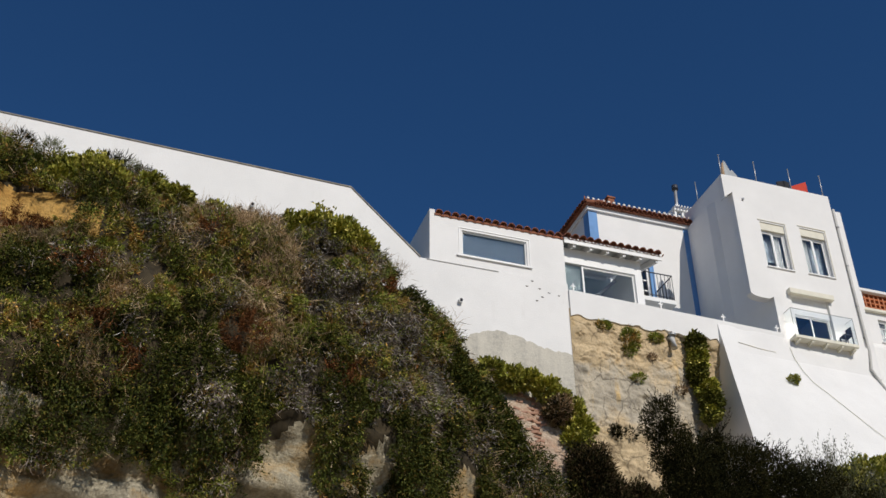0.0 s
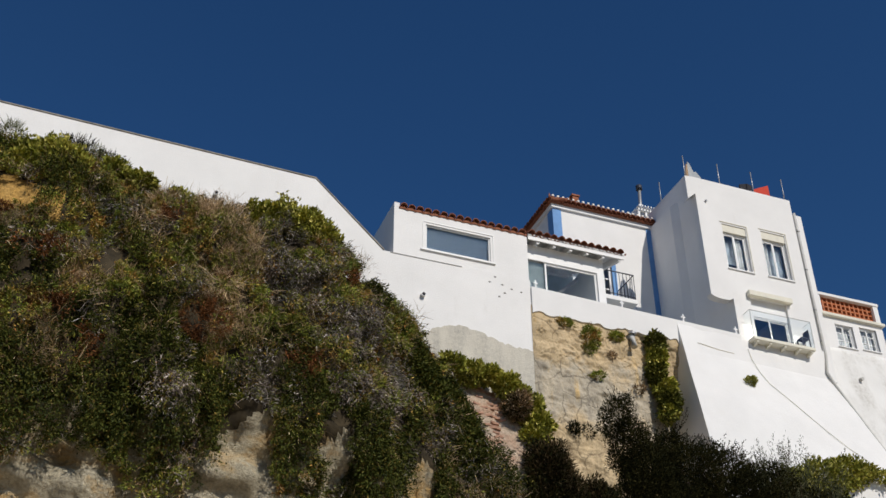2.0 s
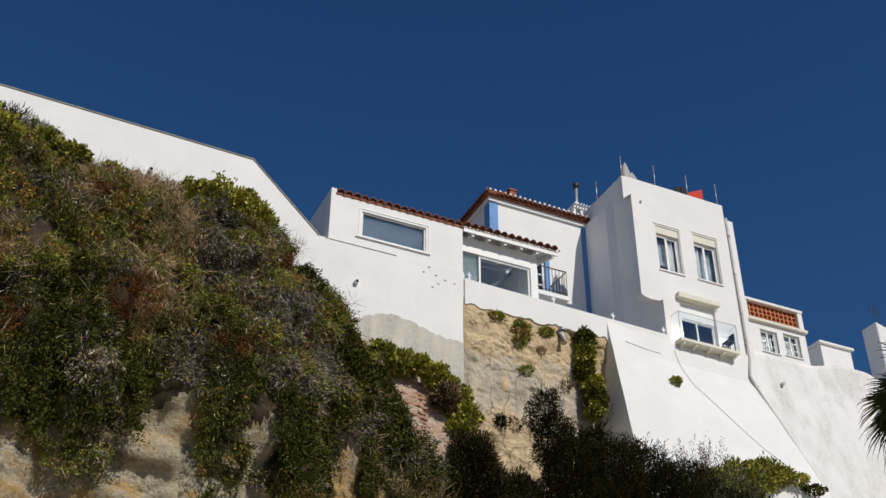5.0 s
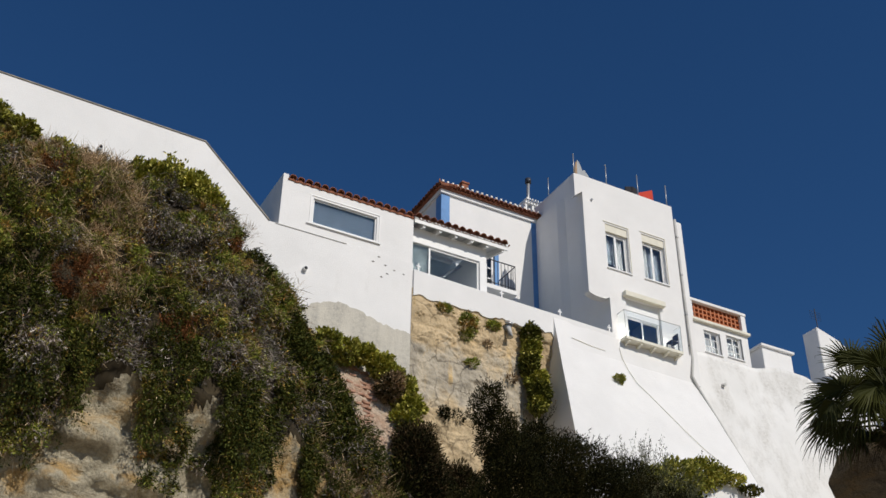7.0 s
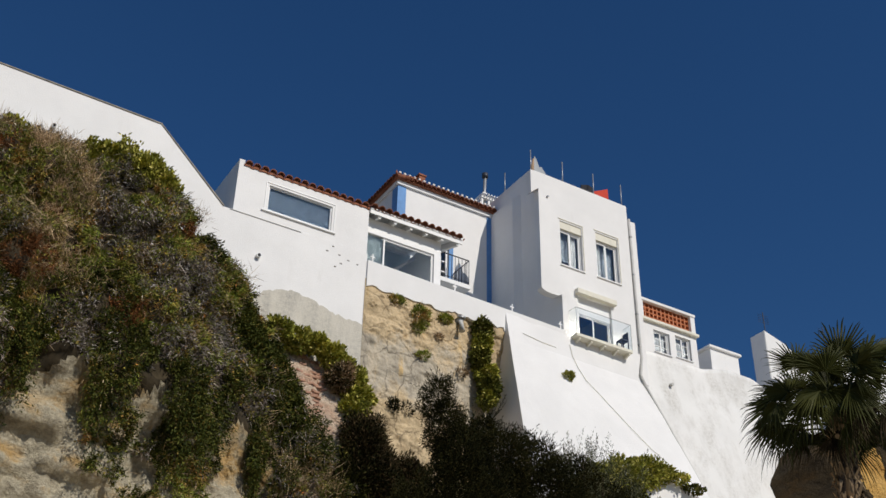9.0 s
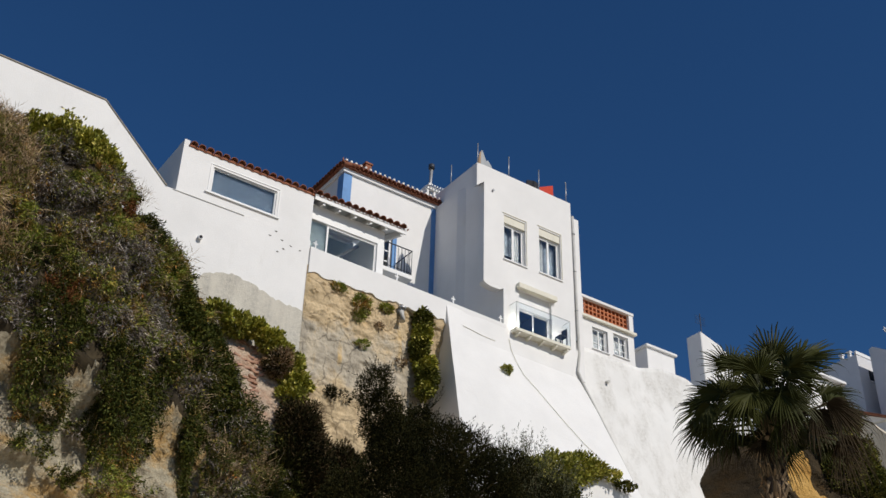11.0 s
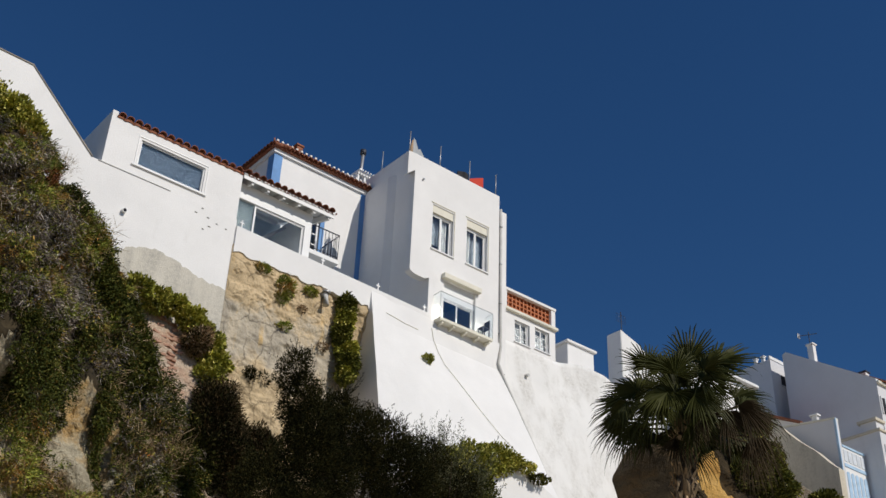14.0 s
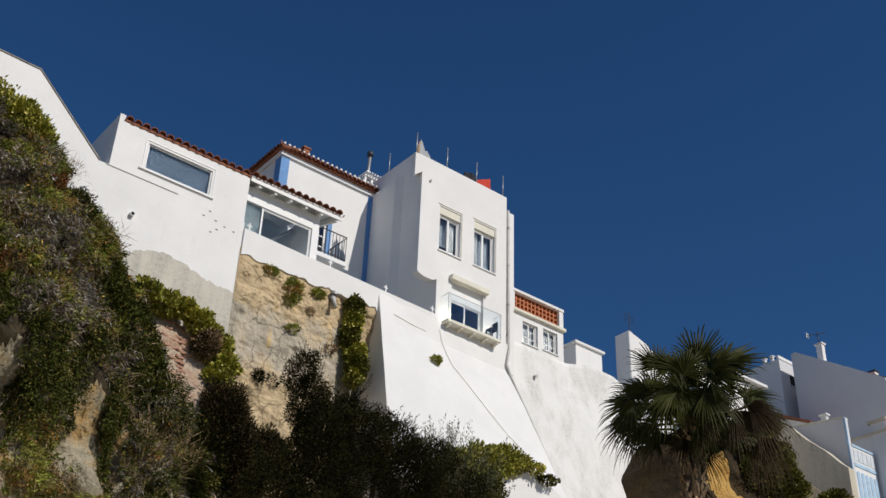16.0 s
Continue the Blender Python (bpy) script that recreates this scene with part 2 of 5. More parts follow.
# ---- building helpers ----
def mesh_ob(name, bm, material, parent=None):
    me = bpy.data.meshes.new(name)
    bm.normal_update()
    bm.to_mesh(me)
    bm.free()
    for m in material if isinstance(material, (list, tuple)) else [material]:
        me.materials.append(m)
    ob = new(name, me)
    if parent is not None:
        ob.parent = parent
        ob.matrix_parent_inverse = parent.matrix_world.inverted()
    return ob


def part(name, bm, material, parent, label=""):
    ob = mesh_ob(name, bm, material, parent)
    return tagged(ob, label) if label else ob


def thing(name, bm, material, label, category, group="", kind=""):
    return tagged(mesh_ob(name, bm, material), label, category, group, kind)


def holder(name, at, label, category, group="", kind=""):
    ob = new(name)
    ob.matrix_world = Matrix.Translation(at)
    ob.empty_display_size = 0.1
    return tagged(ob, label, category, group, kind)


def add_box(bm, x0, x1, y0, y1, z0, z1, bevel=0.0):
    g = bmesh.ops.create_cube(bm, size=1.0)
    vs = g["verts"]
    for v in vs:
        v.co = Vector(((x0 + x1) / 2 + v.co.x * (x1 - x0), (y0 + y1) / 2 + v.co.y * (y1 - y0), (z0 + z1) / 2 + v.co.z * (z1 - z0)))
    if bevel:
        es = list({e for v in vs for e in v.link_edges})
        bmesh.ops.bevel(bm, geom=es, offset=bevel, segments=2, affect="EDGES", profile=0.5)
    return bm


def box(x0, x1, y0, y1, z0, z1, bevel=0.0, off=(0, 0, 0)):
    ox, oy, oz = off
    return add_box(bmesh.new(), x0 - ox, x1 - ox, y0 - oy, y1 - oy, z0 - oz, z1 - oz, bevel)


def prism(points, y0, y1, bevel=0.0):
    """A plate from an outline in x and z, between two depths."""
    bm = bmesh.new()
    f = bm.faces.new([bm.verts.new((x, y0, z)) for x, z in points])
    r = bmesh.ops.extrude_face_region(bm, geom=[f])
    for v in r["geom"]:
        if isinstance(v, bmesh.types.BMVert):
            v.co.y = y1
    bmesh.ops.recalc_face_normals(bm, faces=bm.faces)
    if bevel:
        bmesh.ops.bevel(bm, geom=list(bm.edges), offset=bevel, segments=2, affect="EDGES")
    return bm


def cell_wall(xs, zs, holes, y0, y1):
    """A wall in the x-z plane with rectangular openings right through it."""
    xs, zs = sorted({*xs, *(h[0] for h in holes), *(h[1] for h in holes)}), sorted({*zs, *(h[2] for h in holes), *(h[3] for h in holes)})
    full = {}
    for i in range(len(xs) - 1):
        for j in range(len(zs) - 1):
            cx, cz = (xs[i] + xs[i + 1]) / 2, (zs[j] + zs[j + 1]) / 2
            full[i, j] = not any(a < cx < b and c < cz < d for a, b, c, d in holes)
    bm = bmesh.new()
    for (i, j), ok in full.items():
        if not ok:
            continue
        a, b, c, d = xs[i], xs[i + 1], zs[j], zs[j + 1]
        quads = [[(a, y0, c), (b, y0, c), (b, y0, d), (a, y0, d)], [(b, y1, c), (a, y1, c), (a, y1, d), (b, y1, d)]]
        if not full.get((i - 1, j)):
            quads.append([(a, y1, c), (a, y0, c), (a, y0, d), (a, y1, d)])
        if not full.get((i + 1, j)):
            quads.append([(b, y0, c), (b, y1, c), (b, y1, d), (b, y0, d)])
        if not full.get((i, j - 1)):
            quads.append([(a, y1, c), (b, y1, c), (b, y0, c), (a, y0, c)])
        if not full.get((i, j + 1)):
            quads.append([(a, y0, d), (b, y0, d), (b, y1, d), (a, y1, d)])
        for q in quads:
            bm.faces.new([bm.verts.new(p) for p in q])
    bmesh.ops.remove_doubles(bm, verts=bm.verts, dist=1e-5)
    return bm


def tube(points, r, sides=8, r_end=None):
    """A round bar along a line of points."""
    bm = bmesh.new()
    pts = [Vector(p) for p in points]
    rings = []
    for i, p in enumerate(pts):
        d = (pts[min(i + 1, len(pts) - 1)] - pts[max(i - 1, 0)]).normalized()
        a = d.cross(Vector((0, 0, 1)) if abs(d.z) < 0.9 else Vector((1, 0, 0))).normalized()
        b = d.cross(a)
        rr = r if r_end is None else r + (r_end - r) * i / (len(pts) - 1)
        rings.append([bm.verts.new(p + rr * (math.cos(k * math.tau / sides) * a + math.sin(k * math.tau / sides) * b)) for k in range(sides)])
    for r0, r1 in zip(rings, rings[1:]):
        for k in range(sides):
            bm.faces.new((r0[k], r0[(k + 1) % sides], r1[(k + 1) % sides], r1[k]))
    bm.faces.new(rings[0][::-1])
    bm.faces.new(rings[-1])
    bmesh.ops.recalc_face_normals(bm, faces=bm.faces)
    for f in bm.faces:
        f.smooth = len(f.verts) == 4
    return bm


def raw_mesh(name, verts, faces, material, smooth=False):
    me = bpy.data.meshes.new(name)
    verts, faces = np.asarray(verts, np.float32), np.asarray(faces, np.int32)
    k = faces.shape[1]
    me.vertices.add(len(verts))
    me.vertices.foreach_set("co", verts.ravel())
    me.loops.add(faces.size)
    me.loops.foreach_set("vertex_index", faces.ravel())
    me.polygons.add(len(faces))
    me.polygons.foreach_set("loop_start", np.arange(len(faces), dtype=np.int32) * k)
    me.polygons.foreach_set("loop_total", np.full(len(faces), k, np.int32))
    me.polygons.foreach_set("use_smooth", np.full(len(faces), smooth, bool))
    me.materials.append(material)
    me.update(calc_edges=True)
    return new(name, me)


def sheet(name, P, material, smooth=True):
    """A surface from a grid of points (rows, columns, 3)."""
    n, m = P.shape[:2]
    i = np.arange(n * m).reshape(n, m)
    f = np.stack([i[:-1, :-1], i[:-1, 1:], i[1:, 1:], i[1:, :-1]], -1).reshape(-1, 4)
    return raw_mesh(name, P.reshape(-1, 3), f, material, smooth)


def lattice(i, j, k, seed):
    """A number from -1 to 1 for each whole-numbered place."""
    h = (i * 374761393 + j * 668265263 + k * 1274126177 + seed * 974634713) & 0xFFFFFFFF
    h = ((h ^ (h >> 13)) * 1274126177) & 0xFFFFFFFF
    return ((h ^ (h >> 16)) & 0xFFFF) / 32767.5 - 1


def fbm(x, y, z=0.0, octaves=4, seed=0.0):
    """Smooth noise for arrays, about -1 to 1."""
    x, y, z = np.broadcast_arrays(np.asarray(x, float), np.asarray(y, float), np.asarray(z, float))
    total, amp, k = np.zeros(x.shape), 0.75, 0.75
    for o in range(octaves):
        c, s_ = math.cos(0.7 * o + 0.4), math.sin(0.7 * o + 0.4)
        p = np.stack([k * (c * x - s_ * y), k * (s_ * x + c * y), k * z + 0.37])
        b = np.floor(p).astype(np.int64)
        f = p - b
        f = f * f * f * (f * (f * 6 - 15) + 10)
        acc = 0.0
        for dx in (0, 1):
            for dy in (0, 1):
                for dw in (0, 1):
                    w = (f[0] if dx else 1 - f[0]) * (f[1] if dy else 1 - f[1]) * (f[2] if dw else 1 - f[2])
                    acc = acc + w * lattice(b[0] + dx, b[1] + dy, b[2] + dw, int(seed) * 13 + o)
        total = total + amp * acc
        amp, k = amp * 0.55, k * 2.05
    return total


def unit(v):
    return v / (np.linalg.norm(v, axis=-1, keepdims=True) + 1e-9)


def leaves(P, D, length, width, rng, fold=0.25):
    """One small folded leaf at each point of P along the direction D: vertices and triangles."""
    n = len(P)
    D = unit(D)
    S = unit(np.cross(D, rng.normal(size=(n, 3))))
    U = np.cross(S, D)
    L = (length * rng.uniform(0.6, 1.35, n))[:, None]
    Wd = (width * rng.uniform(0.7, 1.3, n))[:, None]
    V = np.stack([P, P + D * L * 0.5 + S * Wd + U * Wd * fold, P + D * L, P + D * L * 0.5 - S * Wd + U * Wd * fold], 1)
    b = 4 * np.arange(n)[:, None]
    return V.reshape(-1, 3), np.concatenate([b + [[0, 1, 2]], b + [[0, 2, 3]]], 0)


def leaf_stuff(name, P, D, length, width, material, seed, label, category="plants", parent=None):
    V, F = leaves(P, D, length, width, np.random.RandomState(seed))
    ob = raw_mesh(name, V, F, material)
    if parent is not None:
        ob.parent = parent
        ob.matrix_parent_inverse = parent.matrix_world.inverted()
        return tagged(ob, label, kind="stuff")
    return tagged(ob, label, category, kind="stuff")


# ---- ground and cliff ----
def ground_height(y):
    return np.interp(y, [-3000, 6, 9, 22, 24.5, 27.2, 28.2, 3000], [0, 0, 0.6, 8.2, 8.8, 9.0, 18.6, 18.6])


gy = np.concatenate([[-2500, -800, -200, -60, -20], np.arange(-5, 32, 0.5), [40, 60, 100, 250, 800, 2500]])
gx = np.concatenate([[-2500, -800, -200, -60], np.arange(-30, 62, 1.0), [80, 120, 250, 800, 2500]])
GX, GY = np.meshgrid(gx, gy)
GZ = ground_height(GY) + np.where((GY > 6) & (GY < 27), 0.25 * fbm(GX * 0.7, GY * 0.7), 0.0)
tagged(sheet("ground", np.stack([GX, GY, GZ], -1), BEACH), "beach sand rising to the foot of the cliff", "ground", kind="structure")

# right-hand end of the overgrown slope and the rubble mound beside it
CREST_X = [-14, -4.3, -3.5, -2.6, -1.8, -0.5, 0.6, 1.6, 2.5, 3.5, 4.7, 5.7, 6.4, 6.8, 7.6, 8.65, 9.7, 10.6, 11.45, 12.6, 13.5]
CREST_Z = [21.1, 20.65, 20.3, 20.0, 20.0, 20.3, 20.0, 19.7, 19.5, 19.45, 19.55, 19.45, 19.0, 18.4, 17.95, 16.7, 15.55, 14.55, 12.9, 11.0, 9.4]


def crest(x):
    return np.interp(x, CREST_X, CREST_Z)


def slope_point(x, s):
    """A place on the overgrown slope: x along the cliff, s metres down from its crest."""
    z = crest(x) - s
    end = np.clip((x - 6.5) / 3.5, 0, 1)
    front = 0.55 + (1 - 0.45 * end) * (1.25 * (1 - np.exp(-s / 1.1)) + 0.30 * np.minimum(s, 6.5))
    hollow = np.clip((12.3 - z) / 0.8, 0, 1) * (0.55 + 0.25 * fbm(x * 1.3, s * 0.2, 0, 3, 5)) * (x < 9.6)
    y = 26.0 - front + hollow - 0.30 * np.clip((s - 1.5) / 3, 0, 1) * fbm(x * 2.4, s * 0.3, 0, 3, 6) + 0.42 * fbm(x * 0.75, s * 0.55, 0, 4, 1) + 0.10 * fbm(x * 3.0, s * 2.2, 0, 3, 2)
    return x, y, z


sx_ = np.linspace(-14, 13.5, 240)
ss_ = np.concatenate([[-0.15, 0], np.linspace(0.05, 10.5, 110)])
SX, SS = np.meshgrid(sx_, ss_)
PX, PY, PZ = slope_point(SX, np.maximum(SS, 0))
PY = np.where(SS < 0, 26.05, PY)
PY += np.where(PZ < 12.4, 0.16 * np.tanh(6 * fbm(SX * 1.1, PZ * 2.6, 0, 2, 9)) + 0.05 * fbm(SX * 6, PZ * 6, 0, 3, 8), 0)
slope = sheet("overgrown_slope", np.stack([PX, PY, PZ], -1), ROCK_GREY)
slope.data.materials.append(SOIL)
slope.data.materials.append(SAND_ORANGE)
for poly in slope.data.polygons:
    c = poly.center
    if c.z > 12.1 + 0.25 * math.sin(c.x * 3.1):
        poly.material_index = 1
    if abs(c.z - 17.65 + 0.35 * max(c.x + 1.7, 0)) < 0.62 + 0.08 * math.sin(c.x * 6) and -5.5 < c.x < -0.55:
        poly.material_index = 2
tagged(slope, "steep earth slope over pale limestone ledges, thickly overgrown", "cliff", kind="structure")

# bare sandstone face below the terrace
RX, RZ = np.meshgrid(np.linspace(12.87, 18.3, 260), np.linspace(10.0, 19.0, 400))
RY = 25.94 + 0.02 * (RX - 12.9) + 0.34 * np.maximum(18.6 - RZ, 0) * np.clip((RX - 15.5) / 2.5, 0, 1) ** 2
ledge = fbm(RX * 0.4, RZ * 2.6, 0, 3, 21)
RY = RY + 0.07 * (1 + fbm(RX * 1.1, RZ * 1.2, 0, 4, 20)) + 0.02 * np.tanh(ledge * 3) + 0.035 * fbm(RX * 6, RZ * 6, 0, 3, 22) - 0.05 * np.abs(fbm(RX * 2.2, RZ * 2.6, 0, 4, 23)) + 0.05
RY = RY - 0.13 - 0.02 * np.tanh(7 * fbm(RX * 1.5 + 0.4 * RZ, RZ * 1.9, 0, 3, 24)) - 0.03 * np.tanh(9 * fbm(RX * 3.6, RZ * 4.4, 0, 3, 25)) * np.clip((RZ - 16.9) / 0.8, 0.1, 1)
edge_in = np.clip((RX - 12.87) / 0.22, 0, 1)
RY = 25.984 + (RY - 25.984) * edge_in
RY = np.where(RZ > 18.55, np.maximum(RY, 25.97), RY)
tagged(sheet("rock_face", np.stack([RX, RY, RZ], -1), ROCK, True), "bare tan sandstone cliff face, stained grey", "cliff", kind="structure")

# rubble mound with bricks in it
MX, MT = np.meshgrid(np.linspace(9.4, 13.9, 90), np.linspace(0, 6.0, 110))
mcrest = np.interp(MX, [9.4, 10.6, 11.7, 12.6, 13.2, 13.9], [16.3, 16.1, 15.75, 15.2, 14.3, 12.6])
MY = 25.95 - 0.35 * (1 - np.exp(-MT / 0.5)) - 0.16 * MT + 0.08 * fbm(MX * 1.7, MT * 1.7, 0, 4, 31) + 0.03 * fbm(MX * 7, MT * 7, 0, 2, 32)
tagged(sheet("rubble_mound", np.stack([MX, MY, mcrest - MT], -1), ROCK_PINK), "pinkish rubble and broken brick against the wall", "cliff", kind="structure")

# cliff behind the palm and towards the town
CX, CT = np.meshgrid(np.linspace(27.6, 46, 160), np.linspace(0, 1, 90))
ctop = np.interp(CX, [27.5, 28.5, 29.5, 31, 34, 36, 37.5, 39, 40.5, 43, 46], [14.2, 16.0, 17.2, 18.2, 19.3, 18.9, 18.1, 17.4, 16.9, 16.0, 15.2])
CZ = ctop + (8.5 - ctop) * CT
CY = 24.2 - 2.6 * CT + 0.6 * fbm(CX * 0.6, CZ * 0.6, 0, 4, 41) + 0.12 * fbm(CX * 3, CZ * 3, 0, 3, 42)
CY += 4.0 * np.clip((29.6 - CX) / 2.0, 0, 1) ** 2
CY[0] = 28.4
# the default brown carries painted shade; orange and far rock are separate slots
far_cliff = sheet("far_cliff", np.stack([CX, CY, CZ], -1), ROCK_BROWN_SHADED)
far_cliff.data.materials.append(SAND_ORANGE)
far_cliff.data.materials.append(ROCK_FAR)
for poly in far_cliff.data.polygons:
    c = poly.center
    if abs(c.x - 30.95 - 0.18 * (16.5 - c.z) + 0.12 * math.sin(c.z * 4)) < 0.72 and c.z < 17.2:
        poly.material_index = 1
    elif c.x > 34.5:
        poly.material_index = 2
tagged(far_cliff, "orange sandstone cliff behind the palm, its brown rock darkened for shade", "cliff", kind="structure")

# ---- boundary and retaining walls ----
long_wall = thing("wall_boundary", prism([(-16, 9), (12.9, 9), (12.9, 19.86), (8.25, 19.86), (6.1, 21.89), (-4, 22.14), (-16, 22.44)], 26.0, 26.4), WHITE, "long whitewashed boundary wall above the overgrown slope", "wall", kind="structure")
cop = bmesh.new()
for (xa, za), (xb, zb) in (((-16, 22.44), (-4, 22.14)), ((-4, 22.14), (6.1, 21.89)), ((6.1, 21.89), (8.25, 19.86))):
    seg = prism([(xa, za), (xb, zb), (xb + 0.02, zb + 0.03), (xa, za + 0.03)], 25.97, 26.43)
    tmp = bpy.data.meshes.new("t")
    seg.to_mesh(tmp)
    seg.free()
    cop.from_mesh(tmp)
    bpy.data.meshes.remove(tmp)
part("coping", cop, plain("weathered_coping", (0.30, 0.27, 0.23), 0.9, var=0.4, scale=4), long_wall, "thin weathered coping")
part("ledge", box(8.45, 10.68, 25.982, 26.0, 19.835, 19.86), plain("shadowed_ledge", (0.45, 0.44, 0.42), 0.9), long_wall)
rng = random.Random(4)
outline = []
for x in np.arange(9.2, 12.9, 0.09):
    z = np.interp(x, [9.2, 9.7, 10.3, 11.0, 11.6, 12.2, 12.9], [16.9, 17.5, 17.82, 17.78, 17.62, 17.45, 17.42])
    outline.append((float(x), float(z + rng.uniform(-0.05, 0.05))))
part("bare_render", prism(outline + [(12.88, 12.0), (9.2, 12.0)], 25.99, 26.02), GREY_RENDER, long_wall, "grey render where the whitewash has fallen off")
for x, z in ((3.28, 20.58), (9.45, 18.60)):
    drain = part("drain_spout", tube([(x, 26.1, z), (x, 25.88, z - 0.02)], 0.07, 12), TRIM, long_wall, "short drain pipe in the wall")
    # near-black disc paints the shaded hollow of the solid pipe
    part("drain_mouth_shade", tube([(x, 25.90, z - 0.02), (x, 25.875, z - 0.022)], 0.05, 12), DARK, drain)
CHIP = plain("exposed_mortar", (0.11, 0.10, 0.085), 0.95)
for x, z in ((0.7, 21.2), (5.0, 21.1), (7.6, 19.5), (11.56, 19.52), (11.75, 19.73), (11.97, 19.50), (12.27, 19.41), (11.86, 19.07), (12.58, 19.37), (12.04, 19.23)):
    bm = bmesh.new()
    bmesh.ops.create_icosphere(bm, subdivisions=2, radius=0.03)
    for v in bm.verts:
        v.co = Vector((x + v.co.x * rng.uniform(0.6, 2.0), 25.998 + v.co.y * 0.12, z + v.co.z * rng.uniform(0.4, 0.9)))
    part("plaster_chip", bm, CHIP, long_wall)

# terrace parapet over the bare rock
parapet = thing("wall_terrace", prism([(12.9, 18.72)] + [(float(x), 18.74 + 0.06 * math.sin(x * 2.3) * math.sin(x * 3.7 + 1) + rng.uniform(-0.05, 0.05)) for x in np.arange(13.1, 17.8, 0.12)] + [(17.87, 18.6), (20.26, 18.6), (20.26, 19.42), (12.9, 19.62)], 25.93, 26.25), WHITE, "white terrace parapet above the bare rock", "wall", kind="structure")

# flared base wall under the tall house
BU, BZ = np.meshgrid(np.linspace(0, 1, 40), np.linspace(19.44, 9.0, 70))
dz = np.maximum(18.4 - BZ, 0)
xr, yr = 23.42 + 0.255 * dz, 25.955 - 0.33 * dz
xl, yl = 17.87 + 0 * dz, 25.955 - 0.2 * (19.44 - BZ)
BX = xl + (xr - xl) * BU
BY = yl + (yr - yl) * BU + 0.015 * fbm(BX * 1.2, BZ * 1.2, 0, 3, 51)
keep = np.stack([BX, BY, BZ], -1)
left = keep[:, :1].copy()
left[..., 1] = 27.3
right = keep[:, -1:].copy()
right[..., 1] = 27.3
base = sheet("wall_base", np.concatenate([left, keep, right], 1), WHITE, False)
tagged(base, "flared whitewashed base wall below the tall house", "wall", kind="structure")
crack = [(20.34, 18.89), (20.4, 18.48), (20.53, 18.04), (20.74, 17.61), (21.15, 17.21), (21.64, 16.67), (22.12, 16.14), (22.69, 15.54), (23.22, 15.12)]


def base_y(x, z):
    d = max(18.4 - z, 0)
    u = (x - 17.87) / (23.42 + 0.255 * d - 17.87)
    a, b = 25.955 - 0.2 * (19.44 - z), 25.955 - 0.33 * d
    return a + (b - a) * u


part("cable", tube([(x, base_y(x, z) - 0.02, z) for x, z in crack], 0.009, 6), CREAM, base, "thin pale cable down the wall")
part("wall_crack", tube([(x, base_y(x, z) - 0.004, z) for x, z in ((18.45, 18.72), (18.8, 18.68), (19.2, 18.62), (19.75, 18.60))], 0.010, 5), CREAM, base, "crack in the render")

# weathered wall under the low house
WU, WZ = np.meshgrid(np.linspace(0, 1, 60), np.linspace(0, 1, 60))
WX = 23.5 + 8.8 * WU
wtop = np.interp(WX, [23.5, 26.9, 28.2, 29.4, 30.5, 32.3], [20.1, 20.12, 20.45, 20.4, 20.0, 19.4])
WZ = wtop + (9.0 - wtop) * WZ
WY = 26.62 - 0.22 * np.maximum(20.1 - WZ, 0) - 0.03 * (20.1 - WZ) * WU + 0.06 * fbm(WX * 0.9, WZ * 0.9, 0, 4, 61)
front = np.stack([WX, WY, WZ], -1)
back = front[:1].copy()
back[..., 1] = 28.4
side = front[:, -1:].copy()
side = np.concatenate([side[:1], side])
side[..., 1] = 28.4
tagged(sheet("wall_low_house", np.concatenate([np.concatenate([back, front]), side], 1), WHITE_OLD), "mottled old whitewashed retaining wall", "wall", kind="structure")


# ---- roof tiles and windows ----
def barrel_mesh(name, material, r0=0.085, r1=0.10, length=0.42, lip=None):
    bm = bmesh.new()
    n = 8
    rows = []
    for y, r in ((0, r1), (length, r0)):
        for rr in (r, r - 0.016):
            rows.append([bm.verts.new((rr * math.cos(math.pi * k / n), y, rr * math.sin(math.pi * k / n))) for k in range(n + 1)])
    o0, i0, o1, i1 = rows
    for k in range(n):
        bm.faces.new((o0[k], o0[k + 1], o1[k + 1], o1[k]))
        bm.faces.new((i0[k + 1], i0[k], i1[k], i1[k + 1]))
        f = bm.faces.new((i0[k], i0[k + 1], o0[k + 1], o0[k]))
        f.material_index = 1 if lip else 0
    if lip:
        f = bm.faces.new([bm.verts.new(v.co + Vector((0, 0.012, 0))) for v in i0])
        f.material_index = 1
    for a, b, c, d in ((o0[0], o1[0], i1[0], i0[0]), (i0[n], i1[n], o1[n], o0[n])):
        bm.faces.new((a, b, c, d))
    bmesh.ops.recalc_face_normals(bm, faces=bm.faces)
    me = bpy.data.meshes.new(name)
    bm.to_mesh(me)
    bm.free()
    me.materials.append(material)
    if lip:
        me.materials.append(lip)
    return me


TILE = barrel_mesh("roof_tile", TERRA, r0=0.10, r1=0.115)


